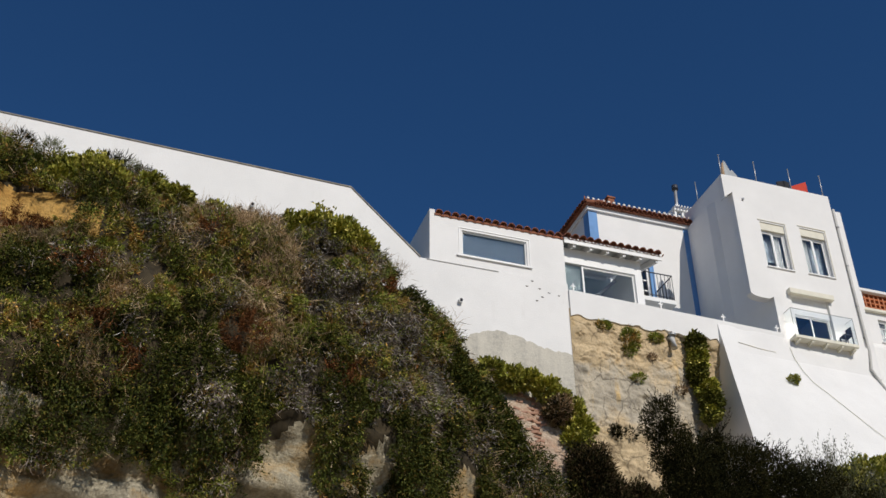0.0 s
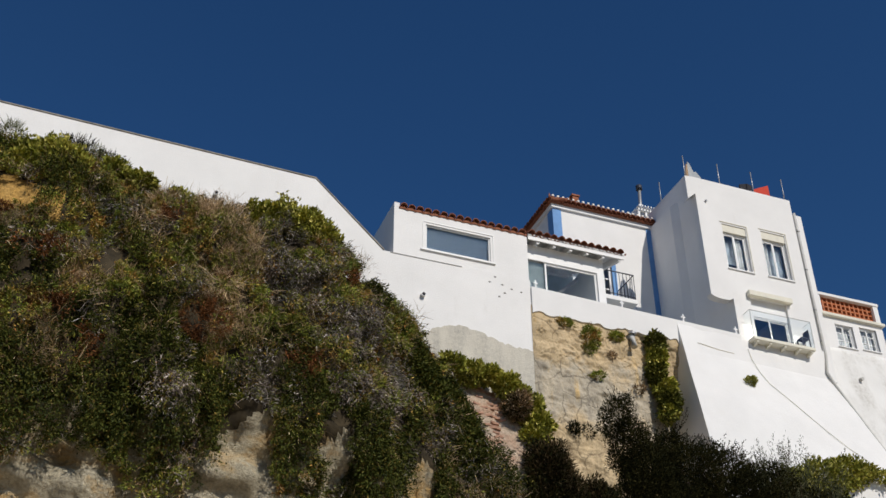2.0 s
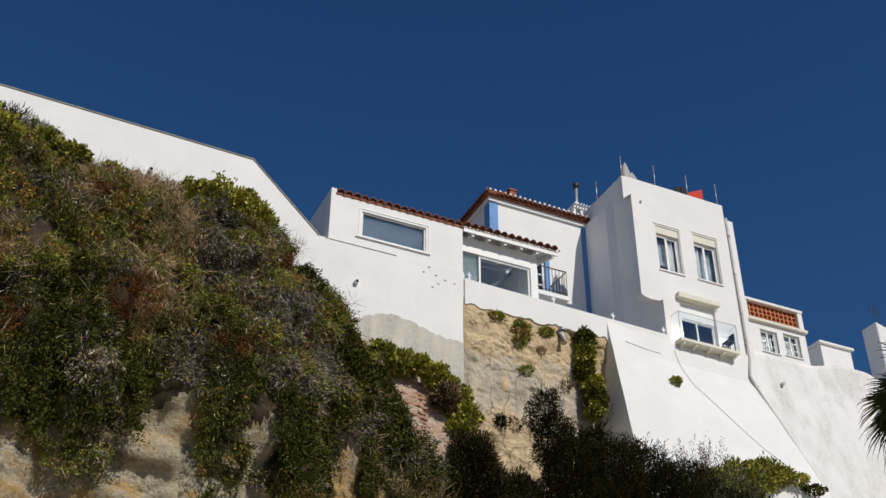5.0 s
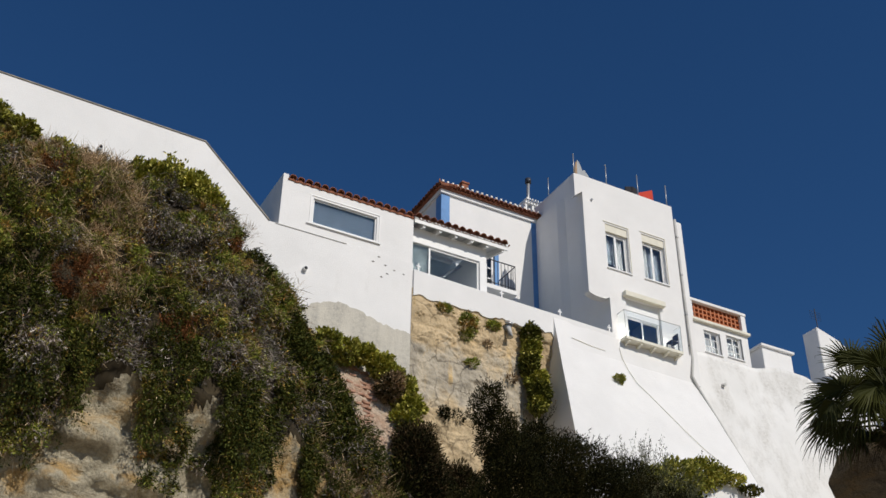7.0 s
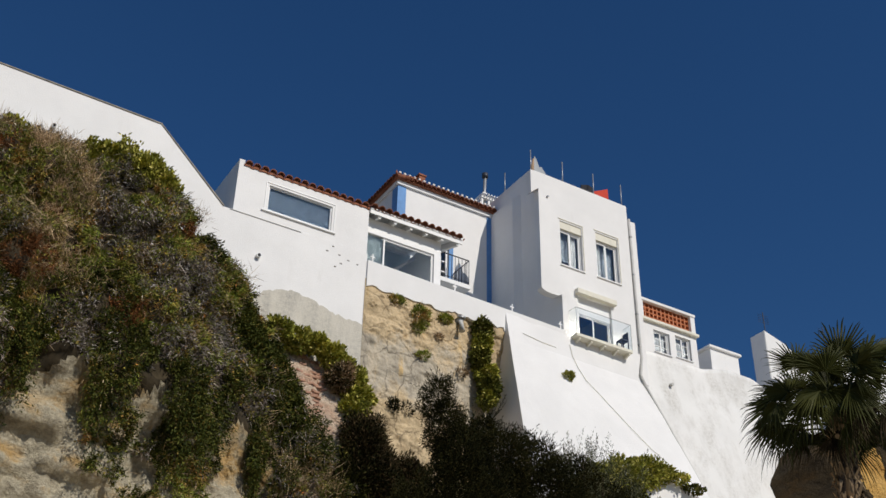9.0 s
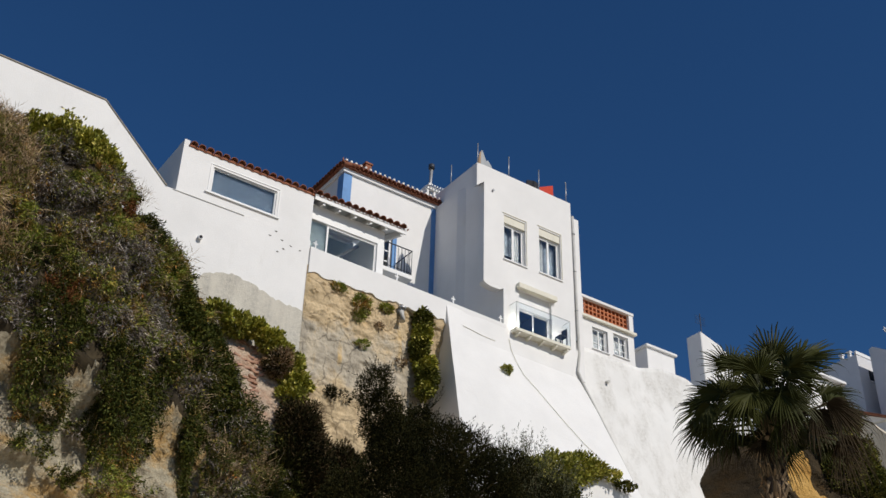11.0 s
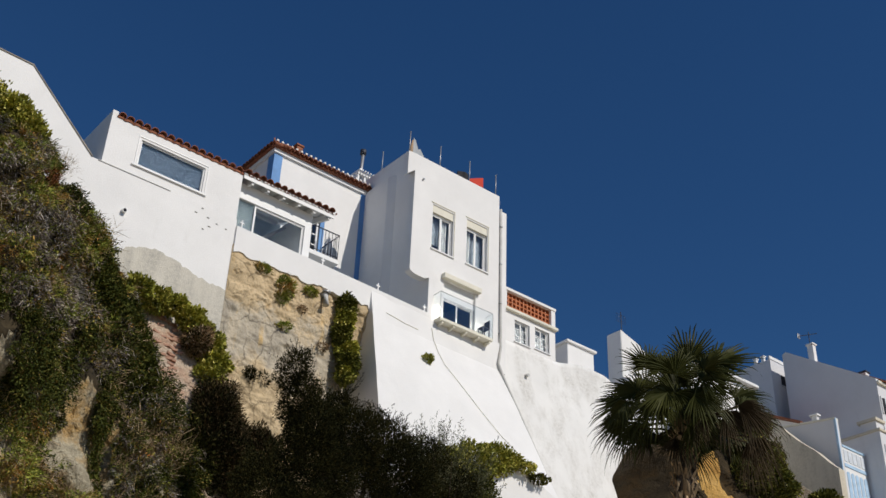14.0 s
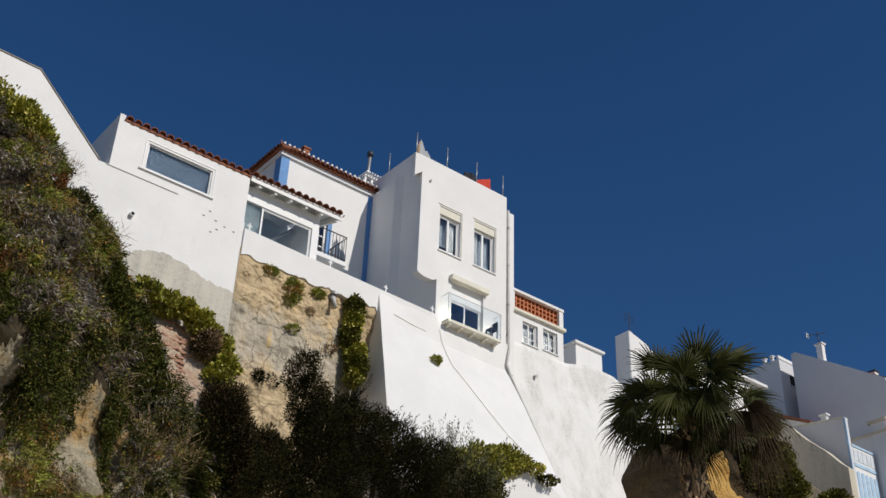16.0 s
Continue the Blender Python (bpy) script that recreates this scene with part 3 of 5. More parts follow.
def eave(parent, start, along, count, pitch, back, rise=0.32, rows=3, mesh=None, jitter=5):
    """Rows of barrel tiles from the eave up the roof; back is the level direction up the slope."""
    rnd = random.Random(jitter)
    a, b = Vector(along).normalized(), Vector(back).normalized()
    up = (b + Vector((0, 0, rise))).normalized()
    normal = a.cross(up).normalized()
    if normal.z < 0:
        normal = -normal
    for i in range(count):
        for r in range(rows):
            for under in (False, True):
                p = Vector(start) + a * (pitch * (i + (0.5 if under else 0))) + up * (0.36 * r + rnd.uniform(-0.012, 0.012) + (0.07 if under else 0)) + normal * (0.015 * (r > 0) + (0.045 if not under else 0.075))
                turn = Matrix((a, up, normal)).transposed().to_4x4()
                if a.cross(up).dot(normal) < 0:
                    turn = Matrix((-a, up, normal)).transposed().to_4x4()
                if under:
                    turn = turn @ Matrix.Rotation(math.pi, 4, "Y")
                ob = new("roof_tile", mesh or TILE)
                ob.parent = parent
                ob.matrix_parent_inverse = parent.matrix_world.inverted()
                ob.matrix_basis = Matrix.Translation(p) @ turn @ Matrix.Rotation(rnd.uniform(-0.03, 0.03), 4, "Z")


def pane_ob(name, x0, x1, y, z0, z1, parent, clear=False):
    ob = part(name, box(x0, x1, y, y + 0.008, z0, z1), GLASS, parent)
    ob.visible_shadow = not clear
    return ob


def casement(name, x0, x1, z0, z1, y, parent, label, leaves_n=2, bar=0.042, muntins=0, curtain=None, sash=0.036, clear=False):
    """A framed window set back in an opening of a wall; the room behind it stays open."""
    w = part(name, box(x0, x0 + bar, y, y + 0.07, z0, z1, 0.006), TRIM, parent, label)
    part("window_frame", box(x1 - bar, x1, y, y + 0.07, z0, z1, 0.006), TRIM, w)
    part("window_frame", box(x0 + bar, x1 - bar, y, y + 0.07, z1 - bar, z1, 0.006), TRIM, w)
    part("window_frame", box(x0 + bar, x1 - bar, y, y + 0.07, z0, z0 + bar, 0.006), TRIM, w)
    inner = (x1 - x0 - 2 * bar) / leaves_n
    for k in range(leaves_n):
        a, b = x0 + bar + k * inner, x0 + bar + (k + 1) * inner
        yy = y + 0.012 + 0.02 * (k % 2)
        for q in ((a, a + sash, z0 + bar, z1 - bar), (b - sash, b, z0 + bar, z1 - bar), (a + sash, b - sash, z1 - bar - sash, z1 - bar), (a + sash, b - sash, z0 + bar, z0 + bar + sash)):
            part("sash", box(q[0], q[1], yy, yy + 0.045, q[2], q[3], 0.005), TRIM, w)
        for j in range(muntins):
            zz = z0 + (z1 - z0) * (j + 1) / (muntins + 1)
            part("glazing_bar", box(a + sash, b - sash, yy + 0.005, yy + 0.035, zz - 0.012, zz + 0.012), TRIM, w)
        pane_ob("pane", a + sash * 0.7, b - sash * 0.7, yy + 0.02, z0 + bar + sash * 0.7, z1 - bar - sash * 0.7, w, clear or bool(curtain))
    if curtain:
        ca, cb = curtain
        bm = bmesh.new()
        n = 14
        cols = [[bm.verts.new((ca + (cb - ca) * i / n, y + 0.16 + 0.03 * math.sin(i * 1.9), z)) for z in (z0, z1)] for i in range(n + 1)]
        for c0, c1 in zip(cols, cols[1:]):
            bm.faces.new((c0[0], c1[0], c1[1], c0[1]))
        part("curtain", bm, CURTAIN, w, "white curtain behind the glass")
    return w


# ---- low white house with the picture window ----
h1 = holder("white_house", (10.7, 26.05, 19.86), "low white house with a wide picture window and tiled eave", "house")
part("wall", cell_wall([8.55, 12.88], [19.86, 21.52], [(9.56, 11.64, 20.27, 21.13)], 26.03, 26.28), WHITE, h1)
part("wall", box(8.55, 8.72, 26.28, 30.5, 19.86, 21.70), WHITE, h1)
part("parapet", box(8.55, 8.72, 26.03, 26.28, 21.52, 21.70), WHITE, h1)
part("wall", box(12.62, 12.877, 26.28, 30.5, 19.86, 21.48), WHITE, h1)
part("wall", box(8.8, 12.62, 30.2, 30.5, 19.86, 21.9), WHITE, h1)
part("floor_slab", box(8.8, 12.62, 26.28, 30.2, 19.7, 19.9), ROOM, h1)
roof1 = part("roof", prism([(26.0, 21.50), (30.5, 21.62), (30.5, 21.68), (26.0, 21.56)], 8.7, 12.9), TERRA, h1)
for v in roof1.data.vertices:
    v.co = (v.co.y, v.co.x, v.co.z)
roof1.data.flip_normals()
eave(roof1, (8.83, 25.93, 21.51), (1, 0, 0), 16, 0.258, (0, 1, 0), rise=0.04, jitter=3)
pic = casement("picture_window", 9.56, 11.64, 20.27, 21.13, 26.07, h1, "wide fixed window in a white frame", leaves_n=1, bar=0.035, sash=0.012)
for a, b, c, d in ((9.46, 9.485, 20.18, 21.23), (11.72, 11.745, 20.18, 21.23), (9.485, 11.72, 21.205, 21.23)):
    part("window_surround", box(a, b, 26.012, 26.04, c, d), TRIM, pic)
part("window_sill", box(9.38, 11.78, 25.97, 26.06, 20.17, 20.215, 0.01), TRIM, pic)
part("blind", box(9.57, 11.63, 26.17, 26.19, 20.28, 21.12), BLIND, pic, "blue-grey blind behind the glass")
side_win = part("side_window", box(8.535, 8.56, 28.1, 28.9, 20.3, 21.0), DARK, h1, "small dark side window")
for a, b, c, d in ((28.04, 28.1, 20.24, 21.06), (28.9, 28.96, 20.24, 21.06), (28.1, 28.9, 21.0, 21.06), (28.1, 28.9, 20.24, 20.3)):
    part("window_frame", box(8.52, 8.57, a, b, c, d), TRIM, side_win)

# ---- glazed terrace room ----
room = holder("terrace_room", (14.2, 26.6, 19.0), "glazed terrace room under a tiled lean-to roof", "house")
part("floor_slab", box(12.88, 20.2, 26.25, 30.04, 18.75, 18.98), ROOM, room)
# back wall coloured pale teal in place of sky reflected in the glazing
part("wall", box(12.88, 15.8, 28.6, 28.8, 18.98, 22.2), plain("sky_reflection_teal", (0.46, 0.56, 0.60), 0.8), room)
part("lintel", box(12.88, 15.66, 26.32, 26.50, 20.88, 21.42, 0.01), TRIM, room)
part("pillar", box(15.40, 15.66, 26.30, 26.52, 18.98, 20.88, 0.012), TRIM, room)
lean = part("roof", prism([(25.98, 21.50), (28.8, 22.35), (28.8, 22.43), (25.98, 21.58)], 12.9, 16.28), TRIM, room)
for v in lean.data.vertices:
    v.co = (v.co.y, v.co.x, v.co.z)
lean.data.flip_normals()
part("fascia", box(12.9, 16.26, 25.98, 26.02, 21.37, 21.53, 0.006), TRIM, lean)
eave(lean, (13.0, 25.90, 21.52), (1, 0, 0), 13, 0.258, (0, 1, 0), jitter=8)
for x in np.linspace(13.25, 16.1, 6):
    rafter = part("rafter", prism([(26.03, 21.30), (28.7, 22.11), (28.7, 22.30), (26.03, 21.49)], float(x) - 0.045, float(x) + 0.045), TRIM, lean)
    for v in rafter.data.vertices:
        v.co = (v.co.y, v.co.x, v.co.z)
    rafter.data.flip_normals()
glz = casement("glazed_front", 13.60, 15.4, 19.3, 20.88, 26.36, room, "wide sliding glass front", leaves_n=1, bar=0.03, clear=True)
pane_ob("pane", 12.9, 13.60, 26.38, 19.3, 20.88, glz)
part("wall", box(15.45, 15.6, 26.52, 28.6, 18.98, 21.6), WHITE, room)
part("blind", box(12.92, 13.6, 26.46, 26.48, 19.3, 20.88), plain("pale_screen", (0.45, 0.52, 0.52), 0.8), room, "pale screen behind the first pane")
for y in (27.2, 27.7, 28.2):
    part("ceiling_beam", box(12.9, 15.45, y, y + 0.12, 21.25 + (y - 26) * 0.28, 21.4 + (y - 26) * 0.28), TRIM, room)
# white bar set diagonally inside the glazed room
diagonal = part("diagonal_bar", tube([(13.6, 27.0, 19.6), (15.4, 27.6, 21.4)], 0.06, 6), TRIM, room)
table_top = thing("terrace_table", box(13.9, 15.2, 27.2, 27.9, 19.66, 19.72, 0.01), TRIM, "white table inside the glazed room", "table")
for x in (14.0, 15.1):
    for y in (27.28, 27.82):
        part("leg", box(x - 0.03, x + 0.03, y - 0.03, y + 0.03, 18.98, 19.66), TRIM, table_top)


def finial(x, y, z):
    """Small white cross standing on the parapet."""
    f = holder("parapet_cross", (x, y, z), "small white cross ornament standing on the parapet", "ornament", "parapet crosses")
    part("foot", box(x - 0.06, x + 0.06, y - 0.05, y + 0.05, z - 0.01, z + 0.05, 0.01), TRIM, f)
    part("post", box(x - 0.022, x + 0.022, y - 0.022, y + 0.022, z + 0.05, z + 0.33, 0.006), TRIM, f)
    part("arm", box(x - 0.08, x + 0.08, y - 0.02, y + 0.02, z + 0.20, z + 0.245, 0.006), TRIM, f)


for x in (13.1, 16.03, 18.2, 20.12):
    finial(x, 26.05, 19.62 - 0.2 * (x - 12.9) / 7.36)

# ---- house with blue corner bands ----
h2 = holder("blue_banded_house", (17.3, 29.0, 18.98), "white house with blue corner bands and a tiled hipped roof", "house")
part("wall", cell_wall([15.36, 19.36], [18.6, 25.22], [(16.75, 17.5, 21.22, 23.2)], 28.87, 29.1), WHITE, h2)
part("wall", box(15.362, 15.6, 29.1, 34, 18.6, 25.22), WHITE, h2)
part("wall", box(19.1, 19.358, 29.1, 34, 18.6, 25.22), WHITE, h2)
part("wall", box(15.6, 19.1, 33.8, 34, 18.6, 25.22), WHITE, h2)
part("floor_slab", box(15.6, 19.1, 29.1, 33.8, 21.0, 21.2), ROOM, h2)
part("corner_band", box(15.34, 15.68, 28.85, 29.25, 18.6, 25.12, 0.004), BLUE, h2, "blue painted corner band")
part("corner_band", box(19.10, 19.37, 28.85, 28.9, 18.6, 25.14, 0.004), BLUE, h2, "blue painted corner band")
part("cornice", box(15.28, 19.36, 28.78, 28.87, 25.14, 25.30, 0.015), TRIM, h2)
part("cornice", box(15.27, 15.36, 28.87, 34, 25.14, 25.30, 0.015), TRIM, h2)
bm = bmesh.new()
pts = [(15.15, 28.65, 25.30), (19.45, 28.65, 25.30), (19.45, 34.1, 25.30), (15.15, 34.1, 25.30), (17.2, 30.8, 25.7), (17.4, 32.0, 25.7)]
vs = [bm.verts.new(p) for p in pts]
for f in ((0, 1, 4), (1, 2, 5, 4), (2, 3, 5), (3, 0, 4, 5), (3, 2, 1, 0)):
    bm.faces.new([vs[i] for i in f])
roof2 = part("roof", bm, TERRA, h2)
eave(roof2, (15.28, 28.62, 25.30), (1, 0, 0), 21, 0.2, (0, 1, 0), rise=0.16, jitter=12, rows=2)
for k in range(21):
    x = 15.28 + 0.2 * k
    part("mortar_bed", box(x - 0.045, x + 0.045, 28.60, 28.74, 25.46, 25.545, 0.02), TERRA_LIP, roof2, "white mortar bedding")
eave(roof2, (15.12, 33.4, 25.30), (0, -1, 0), 24, 0.2, (1, 0, 0), rise=0.16, jitter=13, rows=2)
part("ridge_ornament", tube([(15.16, 28.66, 25.4), (15.16, 28.66, 25.58)], 0.05, 8, 0.015), TERRA, roof2)
chim = thing("roof_chimney", box(17.68, 17.95, 31.5, 31.75, 26.4, 28.12, 0.01), TERRA, "small terracotta chimney on the tiled roof", "chimney")
part("cap", box(17.64, 17.99, 31.46, 31.79, 28.12, 28.2, 0.01), TERRA, chim)
door_b = part("balcony_door", box(16.77, 16.85, 28.93, 29.0, 21.22, 23.18), TRIM, h2, "white balcony door in a blue frame")
for a, b, c, d in ((17.41, 17.48, 21.22, 23.18), (16.85, 17.41, 23.1, 23.18), (16.85, 17.41, 21.22, 21.8), (16.85, 17.41, 22.2, 22.25), (16.85, 17.41, 22.62, 22.67)):
    part("door_frame", box(a, b, 28.93, 28.99, c, d, 0.005), TRIM, door_b)
pane_ob("pane", 16.85, 17.41, 28.96, 21.8, 23.1, door_b)
for a, b, c, d in ((16.58, 16.75, 21.2, 23.38), (17.5, 17.67, 21.2, 23.38), (16.75, 17.5, 23.2, 23.38)):
    part("blue_surround", box(a, b, 28.84, 28.9, c, d, 0.005), BLUE, door_b, "blue painted door surround")
balcony = part("balcony", box(16.2, 17.72, 27.78, 28.87, 21.05, 21.22, 0.015), TRIM, h2, "small balcony with an iron railing")
part("top_rail", tube([(16.25, 28.85, 22.2), (16.25, 27.82, 22.2), (17.68, 27.82, 22.2), (17.68, 28.85, 22.2)], 0.022, 6), IRON, balcony)
part("bottom_rail", tube([(16.25, 28.85, 21.32), (16.25, 27.82, 21.32), (17.68, 27.82, 21.32), (17.68, 28.85, 21.32)], 0.014, 6), IRON, balcony)
for x in np.linspace(16.3, 17.68, 11):
    part("baluster", tube([(float(x), 27.82, 21.22), (float(x), 27.82, 22.2)], 0.011, 5), IRON, balcony)
for y in np.linspace(27.95, 28.8, 6):
    part("baluster", tube([(17.68, float(y), 21.22), (17.68, float(y), 22.2)], 0.011, 5), IRON, balcony)

K2 = 1.041
MOVE2 = Matrix.Translation((0, 0, EYE)) @ Matrix.Scale(K2, 4) @ Matrix.Translation((0, 0, -EYE))
h2.matrix_world = MOVE2 @ h2.matrix_world
part("foundation", box(16.0, 20.1, 30.1, 35, 17.5, 19.4), WHITE, room)

# ---- tall white house ----
h3 = holder("tall_white_house", (21.3, 26.0, 19.4), "tall white flat-roofed house with shuttered windows", "house")
W1, W2, DOOR = (20.25, 21.20, 22.0, 23.80), (21.82, 22.80, 22.03, 23.88), (20.88, 22.30, 19.42, 21.0)
part("wall", cell_wall([19.38, 23.36], [19.42, 25.56], [W1, W2, DOOR, (19.38, 20.22, 19.42, 20.86)], 26.0, 26.28), WHITE, h3)
part("wing_parapet", prism([(19.06, 24.56), (19.38, 24.84), (19.38, 25.56), (19.06, 25.53)], 26.0, 26.28), WHITE, h3)
curve = [(19.38 + 0.42 - 0.42 * math.cos(a), 20.86 - 0.16 * math.sin(a)) for a in np.linspace(0, math.pi / 2, 9)] + [(20.05, 20.705), (20.22, 20.80), (20.22, 20.862), (19.38, 20.862)]
part("scroll_edge", prism(curve, 26.002, 26.278), WHITE, h3, "curved lower edge of the wing wall")
side3 = part("wall", prism([(26.28, 18.9), (31, 18.9), (31, 27.0), (27.62, 27.0), (26.28, 25.78)], 20.223, 20.4), WHITE, h3)
for v in side3.data.vertices:
    v.co = (v.co.y, v.co.x, v.co.z)
side3.data.flip_normals()
part("roof_room", box(20.4, 23.1, 28.2, 31, 25.1, 26.9), WHITE, h3)
breast = bmesh.new()
ring = [(20.223, 28.25), (20.08, 28.6), (20.08, 30.03), (20.223, 30.03)]
lo_, hi_ = [breast.verts.new((a, b, 18.98)) for a, b in ring], [breast.verts.new((a, b, 26.2)) for a, b in ring]
breast.faces.new(hi_)
for k in range(4):
    breast.faces.new((lo_[k], lo_[(k + 1) % 4], hi_[(k + 1) % 4], hi_[k]))
bmesh.ops.recalc_face_normals(breast, faces=breast.faces)
part("flue_breast", breast, WHITE, h3, "shallow plastered flue breast")
part("wall", box(23.1, 23.355, 26.28, 31, 18.9, 25.5), WHITE, h3)
part("wall", box(20.4, 23.1, 30.8, 31, 18.9, 25.1), WHITE, h3)
part("roof_slab", box(20.4, 23.1, 26.28, 30.8, 24.9, 25.1), WHITE, h3)
part("floor_slab", box(20.4, 23.1, 26.28, 30.8, 21.55, 21.75), ROOM, h3)
part("floor_slab", box(20.4, 23.1, 26.28, 30.8, 19.2, 19.42), ROOM, h3)
part("partition", box(21.45, 21.55, 26.3, 30.8, 21.75, 24.9), ROOM, h3)
part("partition", box(20.4, 23.1, 28.6, 28.7, 19.42, 24.9), ROOM, h3)
for k, (a, b, c, d) in enumerate((W1, W2)):
    w = casement("window", a, b, c, d - 0.30, 26.10, h3, "white sliding window under a cream shutter box", curtain=(a + 0.08, a + 0.36) if k else (b - 0.42, b - 0.12), sash=0.05)
    part("blind", box(a + 0.03, b - 0.03, 26.32, 26.335, c + 0.03 + 0.35 * (1 - k), d - 0.3), SHEER, w, "grey sheer blind behind the glass")
    part("shutter_box", box(a, b, 26.03, 26.2, d - 0.30, d, 0.01), CREAM, w, "cream roller-shutter box")
    part("window_sill", box(a - 0.04, b + 0.05, 25.95, 26.12, c - 0.05, c, 0.008), TRIM, w)
    part("trim_line", box(a - 0.07, b + 0.03, 25.975, 26.0, d + 0.06, d + 0.085), CREAM, w)
    part("trim_line", box(b + 0.03, b + 0.055, 25.975, 26.0, c - 0.05, d + 0.085), CREAM, w)
bdoor = casement("balcony_window", 20.88, 22.28, 19.42, 20.34, 26.12, h3, "white sliding balcony door")
part("roller_shutter", box(20.88, 22.30, 26.10, 26.16, 20.34, 21.0), TRIM, bdoor, "half-lowered white roller shutter")
part("shutter_box", box(20.76, 22.44, 25.82, 26.0, 20.98, 21.17, 0.012), CREAM, bdoor, "cream roller-shutter box")
balc = part("balcony", box(20.46, 22.80, 25.62, 26.0, 19.16, 19.27, 0.01), CREAM, h3, "narrow balcony with a glass balustrade")
for x in (20.62, 21.1, 21.65, 22.2, 22.68):
    br = part("bracket", prism([(25.66, 19.10), (26.0, 19.02), (26.0, 19.16), (25.66, 19.16)], x - 0.04, x + 0.04), CREAM, balc)
    for v in br.data.vertices:
        v.co = (v.co.y, v.co.x, v.co.z)
    br.data.flip_normals()
for a, b, c, d in ((20.47, 22.79, 25.63, 25.64), (20.47, 20.48, 25.64, 26.0), (22.78, 22.79, 25.64, 26.0)):
    g = part("glass_panel", box(a, b, c, d, 19.27, 20.22), GLASS, balc)
    g.visible_shadow = False
part("hand_rail", tube([(20.47, 26.0, 20.23), (20.47, 25.63, 20.23), (22.79, 25.63, 20.23), (22.79, 26.0, 20.23)], 0.010, 6), STEEL, balc)
chair = thing("balcony_chair", box(22.38, 22.70, 25.68, 25.96, 19.6, 19.64, 0.008), DARK, "dark folding chair on the glass balcony", "chair")
part("backrest", box(22.67, 22.70, 25.68, 25.96, 19.64, 19.95, 0.008), DARK, chair)
for x in (22.40, 22.68):
    for y in (25.70, 25.94):
        part("leg", box(x - 0.015, x + 0.015, y - 0.015, y + 0.015, 19.27, 19.6), DARK, chair)
part("wall", box(23.36, 23.78, 26.06, 31, 18.4, 25.0, 0.01), WHITE, h3)
drain_pipe = thing("drain_pipe", tube([(23.43, 25.99, 25.0), (23.44, 25.98, 21), (23.44, 25.95, 19.3), (23.30, 25.9, 18.6), (23.46, 25.86, 18.2), (23.95, 25.42, 16.6), (24.35, 24.92, 15.0), (24.95, 24.2, 12.6)], 0.05, 8), PIPE, "grey drain pipe running down beside the tall house", "pipe")
for z in (24.2, 22.6, 21.0, 19.8):
    part("clamp", tube([(23.43, 25.98, z), (23.43, 25.98, z + 0.05)], 0.06, 8), STEEL, drain_pipe)
part("vent_outlet", tube([(19.75, 26.02, 24.62), (19.75, 25.94, 24.60)], 0.04, 8), STEEL, h3)
for x, y, z in ((19.15, 26.1, 25.5), (20.55, 26.1, 25.53), (21.95, 26.1, 25.55), (23.25, 26.1, 25.56), (20.3, 29.39, 26.98)):
    po = thing("roof_post", tube([(x, y, z), (x + 0.01, y, z + 0.95)], 0.018, 6), STEEL, "thin steel post on the roof parapet", "post", "roof posts")
    part("cap", tube([(x + 0.01, y, z + 0.95), (x + 0.01, y, z + 0.98)], 0.026, 6), STEEL, po)
cloth = thing("red_towel", prism([(22.15, 25.08), (22.86, 25.08), (22.84, 26.34), (22.15, 25.98)], 26.33, 26.37, 0.012), RED, "red cloth hung behind the roof parapet", "cloth")
thing("dark_towel", prism([(21.5, 25.08), (22.13, 25.08), (22.13, 26.16), (21.95, 26.2), (21.6, 26.08)], 26.35, 26.40, 0.012), DARK, "dark cloth hung behind the roof parapet", "cloth")
thing("roof_gutter", box(19.4, 20.4, 26.28, 26.55, 25.0, 25.1), WHITE, "plaster ledge behind the wing parapet", "ledge")
bag = thing("folded_parasol", tube([(19.42, 26.40, 25.08), (19.44, 26.40, 26.0), (19.5, 26.40, 26.43)], 0.10, 8, 0.03), plain("tan_canvas", (0.35, 0.24, 0.15), 0.9), "folded tan parasol on the roof", "parasol")
part("cloth", prism([(19.5, 25.3), (19.95, 25.4), (20.02, 25.98), (19.84, 26.2), (19.76, 26.14), (19.62, 26.5), (19.54, 26.56)], 26.40, 26.44), ROOM, bag, "grey cloth")

# roof structure, pergola and flue behind
back_house = holder("rear_white_house", (22, 34.5, 18.6), "white roof structure behind the tiled roof", "house")
part("wall", prism([(20.6, 18.6), (26.0, 18.6), (26.0, 30.3), (23.3, 30.35), (22.45, 30.55), (22.2, 30.6), (21.75, 30.45), (20.6, 30.2)], 34.7, 35.4), FAR_WALL, back_house)
for x in (22.5, 22.85, 23.2, 23.52):
    part("pergola_post", box(x, x + 0.09, 34.4, 34.5, 29.2, 30.62), TRIM, back_house)
part("pergola_beam", box(22.45, 23.68, 34.36, 34.54, 30.62, 30.72), TRIM, back_house)
part("pergola_beam", box(22.45, 23.68, 34.38, 34.52, 30.16, 30.22), TRIM, back_house)
for k in range(9):
    part("slat", box(22.46 + 0.145 * k, 22.51 + 0.145 * k, 34.2, 35.2, 30.72, 30.8), TRIM, back_house)
flue = thing("metal_flue", tube([(22.75, 34.66, 29.6), (22.72, 34.45, 31.8)], 0.075, 10), STEEL, "steel flue pipe with a dark cap", "flue")
part("cap", tube([(22.72, 34.45, 31.8), (22.72, 34.45, 32.02)], 0.14, 12), IRON, flue)

